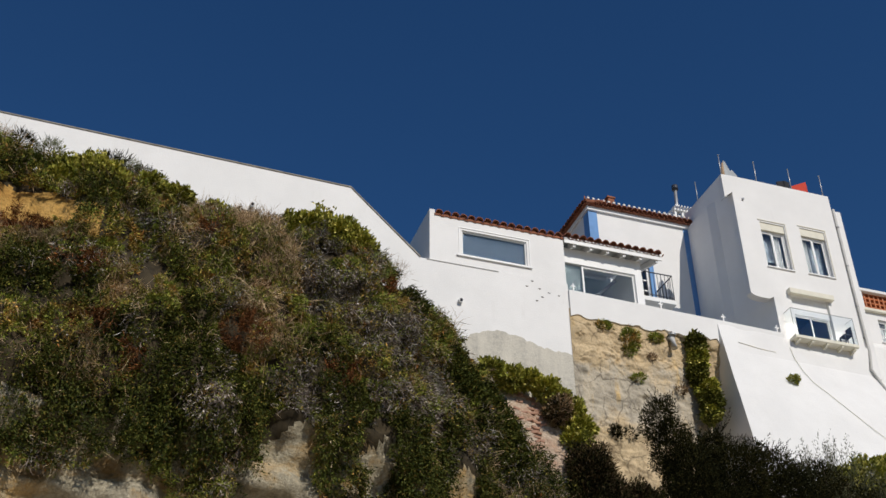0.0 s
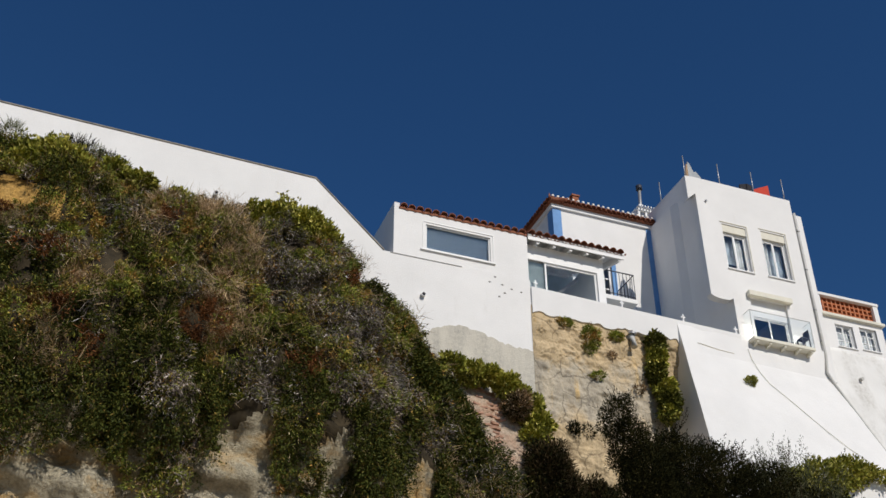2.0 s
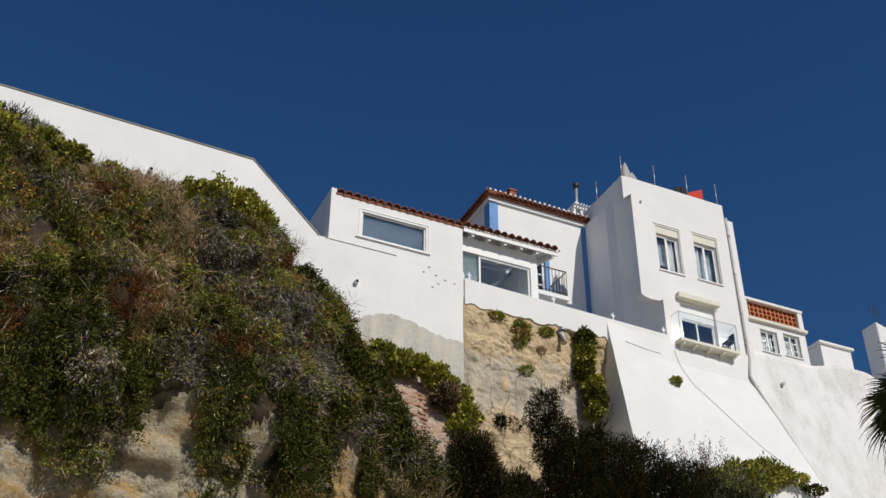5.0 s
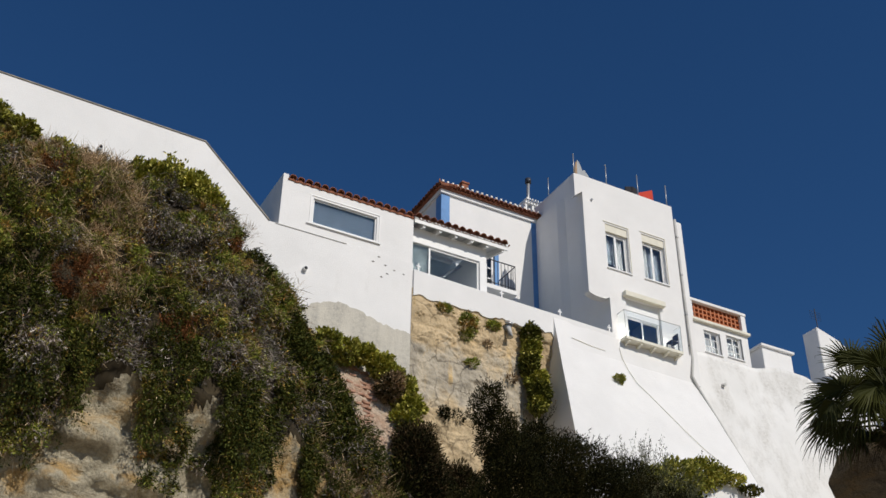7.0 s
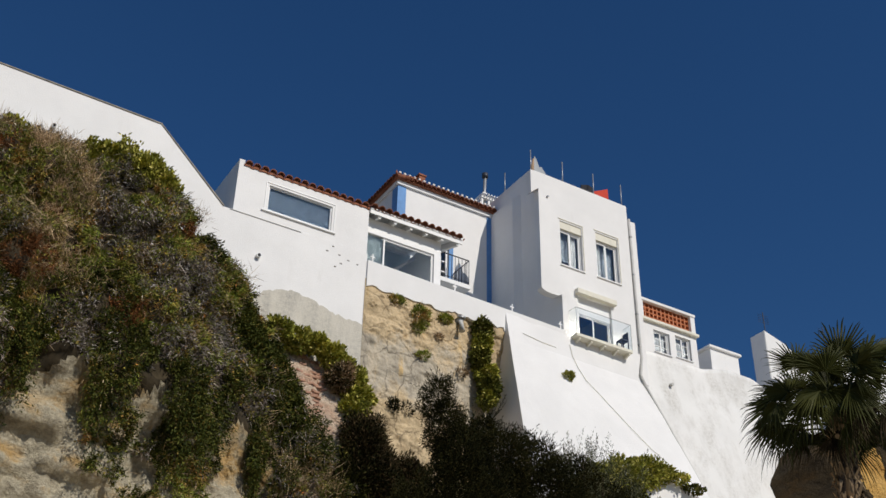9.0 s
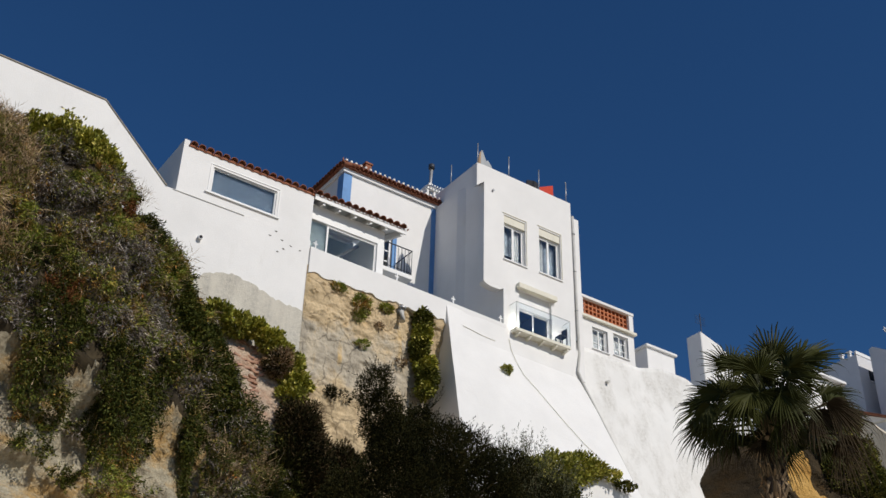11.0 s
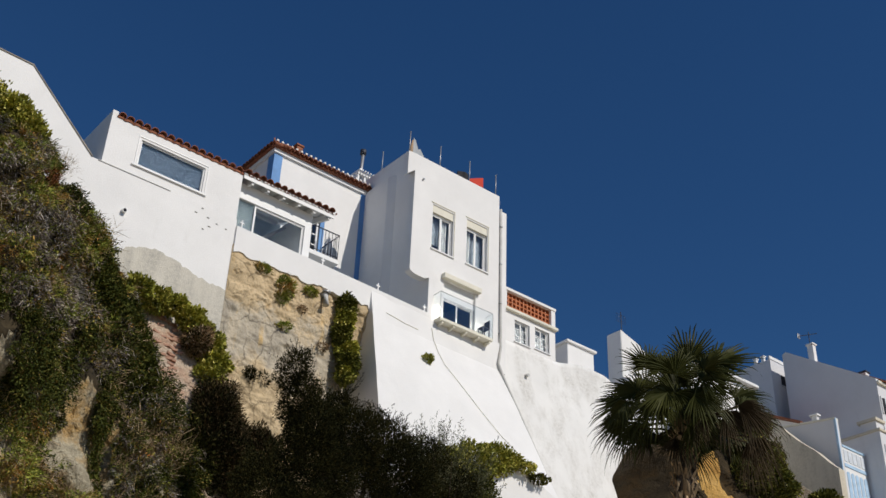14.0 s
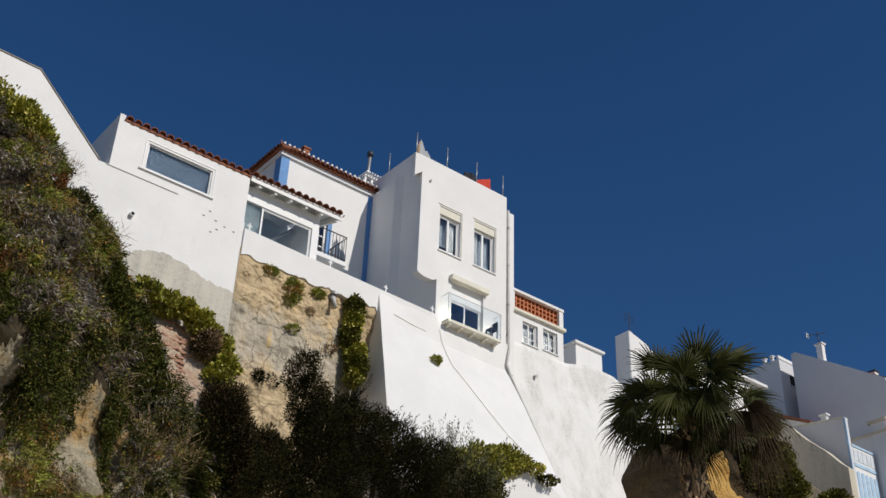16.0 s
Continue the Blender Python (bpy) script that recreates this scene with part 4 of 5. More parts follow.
# ---- low house with the brick lattice ----
h4 = holder("lattice_house", (25.5, 26.62, 20.1), "low white house with a terracotta lattice parapet", "house")
part("wall", cell_wall([23.78, 26.75], [20.0, 21.34], [(24.7, 25.42, 20.22, 21.1), (25.72, 26.42, 20.28, 21.16)], 26.6, 26.85), WHITE, h4)
part("wall", box(26.5, 26.747, 26.85, 31, 19.5, 22.35), WHITE, h4)
part("wall", box(23.78, 26.5, 30.8, 31, 19.5, 21.4), WHITE, h4)
part("roof_slab", box(23.78, 26.5, 26.85, 30.8, 21.34, 21.45), WHITE, h4)
part("floor_slab", box(23.78, 26.5, 26.85, 30.8, 19.9, 20.0), ROOM, h4)
part("cornice", box(23.78, 26.82, 26.48, 26.7, 21.34, 21.45, 0.015), CREAM, h4)
part("parapet_cap", box(23.78, 26.78, 26.55, 26.78, 22.17, 22.28, 0.012), WHITE, h4)
part("parapet_post", box(26.55, 26.76, 26.58, 26.78, 21.45, 22.17, 0.01), WHITE, h4)
part("parapet_post", box(23.78, 24.3, 26.58, 26.78, 21.45, 22.17), WHITE, h4)
lat = part("lattice", box(24.3, 26.55, 26.80, 26.83, 21.45, 22.17), LATTICE_DARK, h4, "terracotta lattice blocks")
nx, nz = 12, 4
for i in range(nx + 1):
    x = 24.3 + 2.25 * i / nx
    part("lattice_upright", box(x - 0.034, x + 0.034, 26.70, 26.80, 21.45, 22.17), CLAY, lat)
    part("lattice_joint", box(x - 0.008, x + 0.008, 26.694, 26.70, 21.45, 22.17), LATTICE_JOINT, lat)
for j in range(nz + 1):
    z = 21.45 + 0.72 * j / nz
    part("lattice_bar", box(24.3, 26.55, 26.705, 26.80, z - 0.03, z + 0.03), CLAY, lat)
for a, b, c, d in ((24.7, 25.42, 20.22, 21.1), (25.72, 26.42, 20.28, 21.16)):
    w = casement("window", a, b, c, d, 26.66, h4, "white two-leaf window with glazing bars", muntins=2, curtain=(a + 0.05, b - 0.05))
    part("window_sill", box(a - 0.05, b + 0.05, 26.55, 26.68, c - 0.04, c, 0.006), TRIM, w)
    part("window_surround", box(b, b + 0.06, 26.57, 26.62, c, d), TRIM, w)
part("wall_spout", tube([(25.0, 26.6, 18.9), (25.0, 26.2, 18.85)], 0.06, 8), PIPE, h4)

shaft = thing("white_shaft", box(29.25, 30.75, 28.4, 30.2, 18.6, 22.45, 0.02), WHITE, "white plastered roof shaft with a flat cap", "shaft")
part("cap", box(29.15, 30.85, 28.3, 30.3, 22.45, 22.56, 0.02), WHITE, shaft)
slab = thing("chimney_slab", prism([(32.25, 18.6), (34.6, 18.6), (34.6, 23.0), (33.3, 23.75), (32.25, 24.05)], 28.2, 29.0, 0.02), WHITE, "tall white chimney wall", "chimney")
block = thing("terrace_block", box(36.6, 41.15, 28.3, 31, 18.6, 24.25, 0.02), WHITE, "low white house with a projecting roof slab behind the palm", "house")
part("roof_slab", box(36.5, 41.5, 28.05, 31.1, 24.25, 24.4, 0.02), TRIM, block)
rail = thing("terrace_railing", tube([(32.3, 27.9, 22.05), (34.5, 27.9, 22.0)], 0.03, 6), TRIM, "white railing on the low roof", "railing")
for x in (32.4, 33.1, 33.8, 34.4):
    part("post", tube([(x, 27.9, 18.5), (x, 27.9, 22.03)], 0.025, 6), TRIM, rail)
for x, h in ((32.6, 1.2), (36.2, 1.6), (37.0, 1.1)):
    an = thing("tv_aerial", tube([(x, 28.45, 22.5), (x, 28.45, 23.9 + h)], 0.02, 6), IRON, "thin television aerial on a roof", "aerial", "roof aerials")
    for k in range(5):
        part("element", tube([(x - 0.3, 28.47, 23.5 + h + 0.09 * k - 0.1), (x + 0.3, 28.45, 23.5 + h + 0.09 * k - 0.1)], 0.008, 4), IRON, an)


# ---- town houses further off ----
def yz_prism(points, x0, x1):
    bm = prism([(a, b) for a, b in points], x0, x1)
    for v in bm.verts:
        v.co = (v.co.y, v.co.x, v.co.z)
    bmesh.ops.recalc_face_normals(bm, faces=bm.faces)
    return bm


def arch(x0, x1, z0, z1, y0, y1):
    """A plate with a round head, in the x-z plane."""
    r = (x1 - x0) / 2
    head = [(x0 + r - r * math.cos(a), z1 - r + r * math.sin(a)) for a in np.linspace(0, math.pi, 9)]
    return prism([(x1, z0), (x0, z0)] + head, y0, y1)


PALE_BLUE = plain("pale_blue_paint", (0.40, 0.56, 0.72), 0.6)
CONCRETE = plaster("streaked_concrete", (0.66, 0.60, 0.48), (0.30, 0.26, 0.19), 0.22, 0.3, 0.8)
far1 = holder("far_gabled_house", (50, 27, 18.6), "large white gabled house, side in shade", "house")
part("wall", yz_prism([(23.62, 14.0), (28.21, 14.0), (28.21, 26.92), (28.0, 26.98), (23.62, 24.1)], 44, 58), FAR_WALL, far1)
part("recess", box(46.0, 46.2, 28.21, 28.93, 14.0, 26.6), FAR_WALL, far1)
part("wall", box(44, 52, 28.93, 33.5, 14.0, 26.95), FAR_WALL, far1)
part("parapet", box(43.95, 46, 28.9, 29.0, 26.95, 27.12), WHITE, far1)
for y in (29.3, 29.75):
    pot = part("chimney", box(44.05, 44.2, y, y + 0.16, 26.95, 27.25, 0.02), WHITE, far1)
    part("cap", box(44.02, 44.24, y - 0.03, y + 0.19, 27.25, 27.29), WHITE, pot)
slot = part("side_window", box(44.75, 45.05, 28.89, 28.93, 25.75, 26.3), DARK, far1, "small dark window in the recess")
part("window_frame", box(44.7, 45.1, 28.87, 28.93, 25.7, 25.75), TRIM, slot)
part("roof", yz_prism([(23.45, 23.98), (28.0, 26.8), (28.0, 26.93), (23.35, 24.02)], 44.3, 58), TERRA, far1)
part("eave_board", box(44.0, 58, 23.5, 23.62, 23.86, 23.98), CREAM, far1)
for k in range(5):
    x = 44.12 + 0.55 * k
    for z in (22.45, 19.4):
        wv = part("window", box(x, x + 0.26, 23.58, 23.62, z, z + 0.75), DARK, far1)
        part("window_frame", box(x - 0.05, x, 23.56, 23.62, z - 0.05, z + 0.8), TRIM, wv)
        part("window_frame", box(x + 0.26, x + 0.31, 23.56, 23.62, z - 0.05, z + 0.8), TRIM, wv)
fc = thing("far_chimney", box(44.15, 44.4, 26.58, 26.9, 25.9, 26.96, 0.02), WHITE, "white chimney on the gabled house", "chimney")
part("cap", box(44.1, 44.45, 26.53, 26.95, 26.96, 27.03), WHITE, fc)
aer = thing("tv_aerial", tube([(44.3, 26.8, 26.95), (44.3, 26.8, 27.75)], 0.022, 6), IRON, "thin television aerial on a roof", "aerial", "roof aerials")
part("boom", tube([(44.3, 26.35, 27.5), (44.3, 27.35, 27.72)], 0.018, 5), IRON, aer)
for k in range(6):
    part("element", tube([(44.12, 26.5 + 0.15 * k, 27.45 + 0.033 * k), (44.48, 26.5 + 0.15 * k, 27.6 + 0.033 * k)], 0.012, 4), IRON, aer)
part("reflector", box(44.2, 44.4, 27.33, 27.37, 27.6, 27.85, 0.01), STEEL, aer)
fc2 = thing("far_chimney", box(45.0, 45.3, 24.6, 24.95, 24.5, 25.1, 0.02), WHITE, "low white chimney on the gabled house", "chimney")
part("cap", box(44.95, 45.35, 24.55, 25.0, 25.1, 25.16), IRON, fc2)
far2 = holder("far_flat_house", (42, 25, 18), "flat-roofed white house with a blue-arched veranda", "house")
part("wall", yz_prism([(24.3, 12.0), (26.9, 12.0), (26.9, 21.85), (24.3, 21.5)], 41.2, 41.44), FAR_WALL, far2)
part("corner_strip", box(41.185, 41.25, 24.26, 24.36, 12.0, 21.56), PALE_BLUE, far2, "pale blue corner strip")
part("parapet", yz_prism([(24.3, 21.5), (26.9, 21.85), (26.9, 21.93), (24.3, 21.58)], 41.16, 41.48), CREAM, far2)
stack = part("chimney", box(41.55, 41.75, 25.35, 25.6, 21.2, 22.1), FAR_WALL, far2)
part("cap", box(41.48, 41.8, 25.28, 25.67, 22.1, 22.17), WHITE, stack)
ver = part("veranda", box(41.46, 43.1, 24.32, 25.4, 12.0, 20.35), WHITE, far2, "white veranda front with pale blue arches")
part("rail", box(41.46, 43.12, 24.28, 24.32, 20.33, 20.42), PALE_BLUE, ver)
part("rail", box(41.46, 43.1, 24.29, 24.32, 19.45, 19.6), PALE_BLUE, ver)
for k in range(5):
    x = 41.52 + 0.315 * k
    part("upper_panel", box(x, x + 0.25, 24.3, 24.32, 19.7, 20.22), plain("pale_panel", (0.62, 0.66, 0.70), 0.6), ver)
    part("arched_window", arch(x, x + 0.23, 16.5, 19.25, 24.3, 24.32), PALE_BLUE, ver, "pale blue arched window")
part("small_wall", yz_prism([(26.75, 12), (28.6, 12), (28.6, 23.25), (26.75, 22.35)], 42.2, 43.4), WHITE, far2)
part("roof", yz_prism([(26.5, 22.22), (28.6, 23.3), (28.6, 23.42), (26.45, 22.32)], 42.0, 43.5), TERRA, far2)
far3 = holder("far_corner_house", (47, 24, 16), "white flat-roofed corner house with dark coping", "house")
part("wall", box(43.2, 43.95, 23.45, 25.5, 12.0, 21.3), FAR_WALL, far3)
part("wall", box(43.95, 56, 22.0, 23.55, 12.0, 18.0), FAR_WALL, far3)
part("wall", box(43.95, 56, 23.45, 23.55, 18.0, 21.3), WHITE, far3)
part("coping", box(43.12, 56, 23.38, 25.5, 21.3, 21.42, 0.02), CONCRETE, far3, "dark stained coping")
tank = part("roof_box", box(43.3, 43.9, 23.6, 24.35, 21.42, 21.85), FAR_WALL, far3)
part("cap", box(43.2, 43.95, 23.52, 24.45, 21.85, 21.98), CONCRETE, tank)
for x in (43.45, 43.8, 44.6, 45.4):
    wv = part("window", box(x, x + 0.26, 23.41, 23.45, 20.0, 20.68), DARK, far3)
    part("window_frame", box(x - 0.05, x, 23.39, 23.45, 19.95, 20.73), TRIM, wv)
thing("wall_town", yz_prism([(23.87, 8), (27.2, 8), (27.2, 22.2), (26.4, 21.5), (25.6, 20.62), (24.8, 19.9), (24.2, 19.2), (23.87, 18.9)], 40.2, 40.6), CONCRETE, "streaked grey concrete retaining wall stepping down the hill", "wall", kind="structure")


# ---- plants on the slope ----
def slope_sample(n, rng, x0=-7.0, x1=12.6, smax=9.5):
    x, s = rng.uniform(x0, x1, n), rng.uniform(-0.05, smax, n)
    P = np.stack(slope_point(x, np.maximum(s, 0)), -1)
    e = 0.08
    A = np.stack(slope_point(x + e, np.maximum(s, 0)), -1) - P
    B = np.stack(slope_point(x, np.maximum(s, 0) + e), -1) - P
    N = unit(np.cross(B, A))
    N *= np.where(N[:, 1:2] > 0, -1, 1)
    return x, s, P, N


def blob(x, z, spots):
    """How deep a place lies inside any of some oval patches (1 at the heart, 0 at the rim)."""
    best = np.zeros_like(x)
    for a, b, ra, rb in spots:
        best = np.maximum(best, 1 - np.sqrt(((x - a) / ra) ** 2 + ((z - b) / rb) ** 2))
    return best


BARE = [(-2.6, 17.62, 2.0, 0.56), (-1.2, 17.5, 0.5, 0.38), (0.0, 10.25, 2.5, 0.7), (4.15, 11.75, 0.72, 0.95), (4.0, 10.75, 1.0, 0.75), (3.5, 9.9, 1.9, 0.65), (6.15, 11.9, 0.45, 0.85), (6.1, 10.4, 0.7, 0.55), (8.6, 12.0, 0.42, 1.05), (-1.75, 12.9, 0.28, 0.7), (8.6, 10.6, 0.75, 0.85)]
LIME = [(-1.2, 19.15, 1.0, 0.85), (5.5, 19.15, 1.0, 0.55), (4.4, 19.05, 0.5, 0.4), (0.9, 19.75, 0.9, 0.25), (2.0, 19.45, 0.4, 0.2)]
DRY = [(3.0, 18.3, 0.9, 1.2), (3.9, 17.0, 0.9, 1.0), (1.9, 18.9, 0.8, 0.5), (-3.0, 20.3, 1.6, 0.9), (3.4, 14.6, 0.9, 1.2), (-1.6, 16.4, 0.9, 0.5), (0.2, 15.2, 0.7, 0.7), (-3.6, 17.4, 1.2, 0.5)]
GREY = [(1.3, 17.6, 0.9, 0.7), (0.3, 17.9, 0.6, 0.6), (4.9, 18.2, 0.4, 0.5), (5.0, 16.3, 1.4, 1.2), (6.6, 15.4, 1.3, 1.5), (7.9, 14.6, 1.0, 1.6), (5.1, 18.4, 0.7, 0.5), (4.3, 12.9, 0.5, 0.8), (7.0, 13.2, 1.0, 0.8), (2.4, 12.6, 0.6, 0.6), (-0.4, 15.9, 0.6, 0.5), (8.9, 13.3, 0.7, 0.9)]

RUST = [(-0.75, 15.5, 0.5, 0.22), (-0.35, 14.0, 0.35, 0.4), (3.5, 16.2, 0.35, 0.25), (2.9, 14.5, 0.4, 0.5), (-2.4, 17.0, 0.9, 0.3), (6.4, 17.0, 0.25, 0.3), (7.4, 16.0, 0.2, 0.3), (1.9, 17.9, 0.35, 0.2), (0.6, 13.0, 0.3, 0.5), (5.3, 13.6, 0.3, 0.4)]
# deep green growth; the low patches also paint in the lower slope's shade
DEEP = [(10.6, 11.2, 2.2, 2.2), (9.9, 14.2, 1.0, 1.6), (8.4, 12.4, 1.2, 1.6), (10.4, 12.3, 1.6, 2.4), (6.6, 12.0, 1.2, 1.2), (-0.5, 12.0, 2.6, 1.2), (4.6, 13.6, 1.0, 0.8), (1.2, 13.2, 2.4, 1.7), (3.2, 12.2, 0.9, 1.2), (-1.5, 15.0, 1.2, 1.2), (5.6, 13.0, 0.9, 0.9), (7.2, 17.2, 0.8, 0.9), (8.6, 15.0, 0.7, 1.2), (9.6, 13.5, 0.8, 1.5)]


def slope_kind(P, rng):
    """0 green mat, 1 lime shrub, 2 dry brush, 3 dead grey stems, -1 bare."""
    x, z = P[:, 0], P[:, 2]
    n = len(x)
    wob = 0.28 * fbm(x * 1.6, z * 1.6, 0, 4, 71) + rng.normal(0, 0.17, n)
    lime = blob(x, z, LIME)
    score = np.stack([0.33 + 0.45 * fbm(x * 1.1, z * 0.8, 0, 3, 72), np.where(lime > 0, lime * 1.6 + 0.3 + 0.3 * wob, -9), blob(x, z, DRY) * 1.4 + wob + 0.35 * fbm(x * 2.6, z * 1.6, 0, 3, 78), blob(x, z, GREY) * 1.3 - 0.04 + wob + 0.75 * fbm(x * 3.2, z * 0.9, 0, 3, 73), np.full(n, -9.0), np.where(blob(x, z, RUST) > 0, blob(x, z, RUST) * 1.5 + 0.55 + wob * 0.8, -9)], 1)
    kind = np.argmax(score, 1)
    wobble = 0.25 * fbm(x * 2.2, z * 2.2, 0, 3, 74)
    bare = blob(x, z, BARE) + wobble > 0.12
    low = (z < 12.0) & (x < 3.2) & (fbm(x * 1.9, z * 0.35, 0, 3, 75) + (z - 10.9) * 0.3 < -0.25)
    deep = blob(x, z, DEEP) * 1.2 + 0.5 * fbm(x * 1.7, z * 1.2, 0, 4, 76) + rng.normal(0, 0.1, n) > 0.12
    kind[(kind == 0) & deep] = 4
    kind[bare | low | (fbm(x * 5.5, z * 4.2, 0, 3, 77) < -0.8)] = -1
    return kind


rs = np.random.RandomState(3)
x_, s_, P_, N_ = slope_sample(820000, rs)
vis = (P_[:, 2] > 9.2)
x_, s_, P_, N_ = x_[vis], s_[vis], P_[vis], N_[vis]
K_ = slope_kind(P_, rs)
swell = 0.16 + 0.36 * np.tanh(2.2 * fbm(P_[:, 0] * 2.3, P_[:, 2] * 1.8, 0, 3, 81)) + 0.22 * fbm(P_[:, 0] * 6.5, P_[:, 2] * 5.0, 0, 3, 82)
swell = swell * np.clip(0.45 + s_ / 1.2, 0.45, 1)
down = np.array([0, -0.25, -1.0])
up_ = np.array([0, -0.3, 1.0])


def grow(kind, share, lift, lean, spread, length, width, material, seed, name, label, high=1.0):
    rng = np.random.RandomState(seed)
    pick = (K_ == kind) & (rng.uniform(size=len(K_)) < share)
    P, N = P_[pick], N_[pick]
    h = np.maximum(swell[pick] * high, 0.02) * rng.uniform(0.25, 1.0, len(P)) ** 0.6
    D = N * lift + lean + rng.normal(0, spread, P.shape)
    return leaf_stuff(name, P + N * h[:, None], D, length, width, material, seed, label)


grow(0, 1.0, 0.9, 0.25 * down, 0.6, 0.085, 0.014, LEAF_GREEN, 101, "ice_plant_mat", "thick olive-green succulent mat hanging down the slope", 1.3)
grow(4, 1.0, 0.8, 0.35 * down, 0.6, 0.085, 0.014, LEAF_DEEP, 109, "deep_green_mat", "thick deep green succulent mat down the slope, low patches darkened for shade", 1.5)
grow(1, 1.0, 1.0, 0.2 * up_, 0.6, 0.11, 0.030, LEAF_YELLOW, 102, "lime_green_shrub", "lime-green leafy shrubs along the crest", 1.9)
grow(2, 0.55, 0.5, 0.4 * up_, 0.6, 0.16, 0.005, LEAF_BROWN, 103, "dry_brush", "dry brown brush and grass", 1.5)
grow(2, 0.55, 0.9, 0.1 * up_, 0.6, 0.09, 0.018, LEAF_GREEN, 104, "sparse_undergrowth", "sparse green undergrowth between dry stems", 1.0)
grow(5, 0.8, 0.6, 0.3 * down, 0.55, 0.13, 0.008, LEAF_RUST, 110, "rusty_dead_brush", "rust-brown dead brush in small patches", 1.3)
grow(2, 0.05, 0.5, 0.2 * up_, 0.7, 0.42, 0.0045, LEAF_STRAW, 111, "straw_stems", "pale straw stems in the dry brush", 1.6)
grow(3, 0.75, 0.7, 0.7 * down, 0.5, 0.14, 0.011, LEAF_DEAD, 105, "dead_ice_plant", "dead grey succulent stems hanging in strands", 1.3)
grow(3, 0.45, 0.9, 0.25 * down, 0.55, 0.09, 0.018, LEAF_GREEN, 106, "sparse_undergrowth", "green shoots among dead stems", 1.2)
grow(3, 0.10, 0.4, 0.9 * down, 0.45, 0.3, 0.005, LEAF_DEAD, 107, "trailing_stems", "long grey trailing stems", 1.7)
grow(0, 0.05, 0.5, 0.6 * down, 0.5, 0.35, 0.005, LEAF_BROWN, 108, "trailing_stems", "thin brown trailing stems", 1.6)

# hanging curtains of succulent over the rock ledge, and the dark green ridge at the end of the slope
rc = np.random.RandomState(17)
HP, HD = [], []
for k in range(240):
    x = rc.uniform(-4.5, 9.4)
    z0 = rc.uniform(11.3, 13.2)
    ln = rc.uniform(0.4, 1.7)
    if blob(np.array([x]), np.array([z0 - ln * 0.7]), BARE)[0] > 0.15:
        continue
    m = int(150 * ln)
    px, py, pz = slope_point(np.full(m, x), np.full(m, crest(x) - z0))
    t = rc.uniform(0, 1, m)
    HP.append(np.stack([px + rc.normal(0, 0.10, m), py - 0.12 - rc.uniform(0, 0.28, m), z0 - ln * t], -1))
    HD.append(rc.normal(0, 0.55, (m, 3)) + [0, -0.4, -0.55])
leaf_stuff("hanging_ice_plant", np.concatenate(HP), np.concatenate(HD), 0.085, 0.015, LEAF_DEEP, 21, "green succulent strands hanging over the rock ledge")

n = 64000
t = rc.uniform(0, 1, n)
rx_ = 7.6 + 5.1 * t + rc.normal(0, 0.12, n)
rz_ = crest(7.6 + 4.9 * t) - np.abs(rc.normal(0, 0.7, n)) + 0.02
yb = slope_point(rx_, np.maximum(crest(rx_) - rz_, 0))[1]
RP = np.stack([rx_, yb - rc.uniform(0.0, 0.3, n), rz_], -1)
leaf_stuff("ice_plant_ridge", RP, rc.normal(0, 0.55, (n, 3)) + [0.3, -0.5, 0.1], 0.10, 0.020, LEAF_DEEP, 22, "dense green succulent ridge at the end of the slope")


def tuft(name, x, y, z, rx, ry, rz, n, length, width, material, label, lean=(0, -0.2, 0.3), seed=1, category="plant", kind="", parent=None, group=""):
    """A loose clump of leaves filling an uneven ball."""
    r = np.random.RandomState(seed)
    d = unit(r.normal(size=(n, 3)))
    lump = 1 + 0.35 * fbm(d[:, 0] * 2.2, d[:, 1] * 2.2, d[:, 2] * 2.2, 3, seed % 9)
    q = d * (r.uniform(0.25, 1.0, n) ** 0.5 * lump)[:, None]
    P = q * [rx, ry, rz] + [x, y, z]
    V, F = leaves(P, d * 0.8 + lean + r.normal(0, 0.45, (n, 3)), length, width, r)
    ob = raw_mesh(name, V, F, material)
    if parent is not None:
        ob.parent = parent
        ob.matrix_parent_inverse = parent.matrix_world.inverted()
        return ob
    return tagged(ob, label, category, group, kind)


for k, (x, y, z, rx, rz, n) in enumerate(((-1.15, 24.4, 19.2, 0.8, 0.6, 5200), (-1.75, 24.3, 18.85, 0.5, 0.42, 2300), (-0.6, 24.4, 18.75, 0.48, 0.6, 2600), (-0.5, 24.6, 19.4, 0.35, 0.35, 1100), (4.7, 24.95, 19.4, 0.6, 0.32, 2600), (5.5, 24.9, 19.3, 0.65, 0.42, 3600), (6.1, 24.9, 19.0, 0.5, 0.42, 2800), (0.5, 25.1, 19.95, 0.4, 0.2, 900), (1.2, 25.1, 19.75, 0.4, 0.2, 900), (-3.9, 25.0, 20.4, 0.4, 0.35, 1100))):
    tuft("lime_green_shrub", x, y, z, rx, 0.5, rz, n, 0.13, 0.040, LEAF_YELLOW, "lime-green leafy shrub along the crest", seed=180 + k, group="crest shrubs")

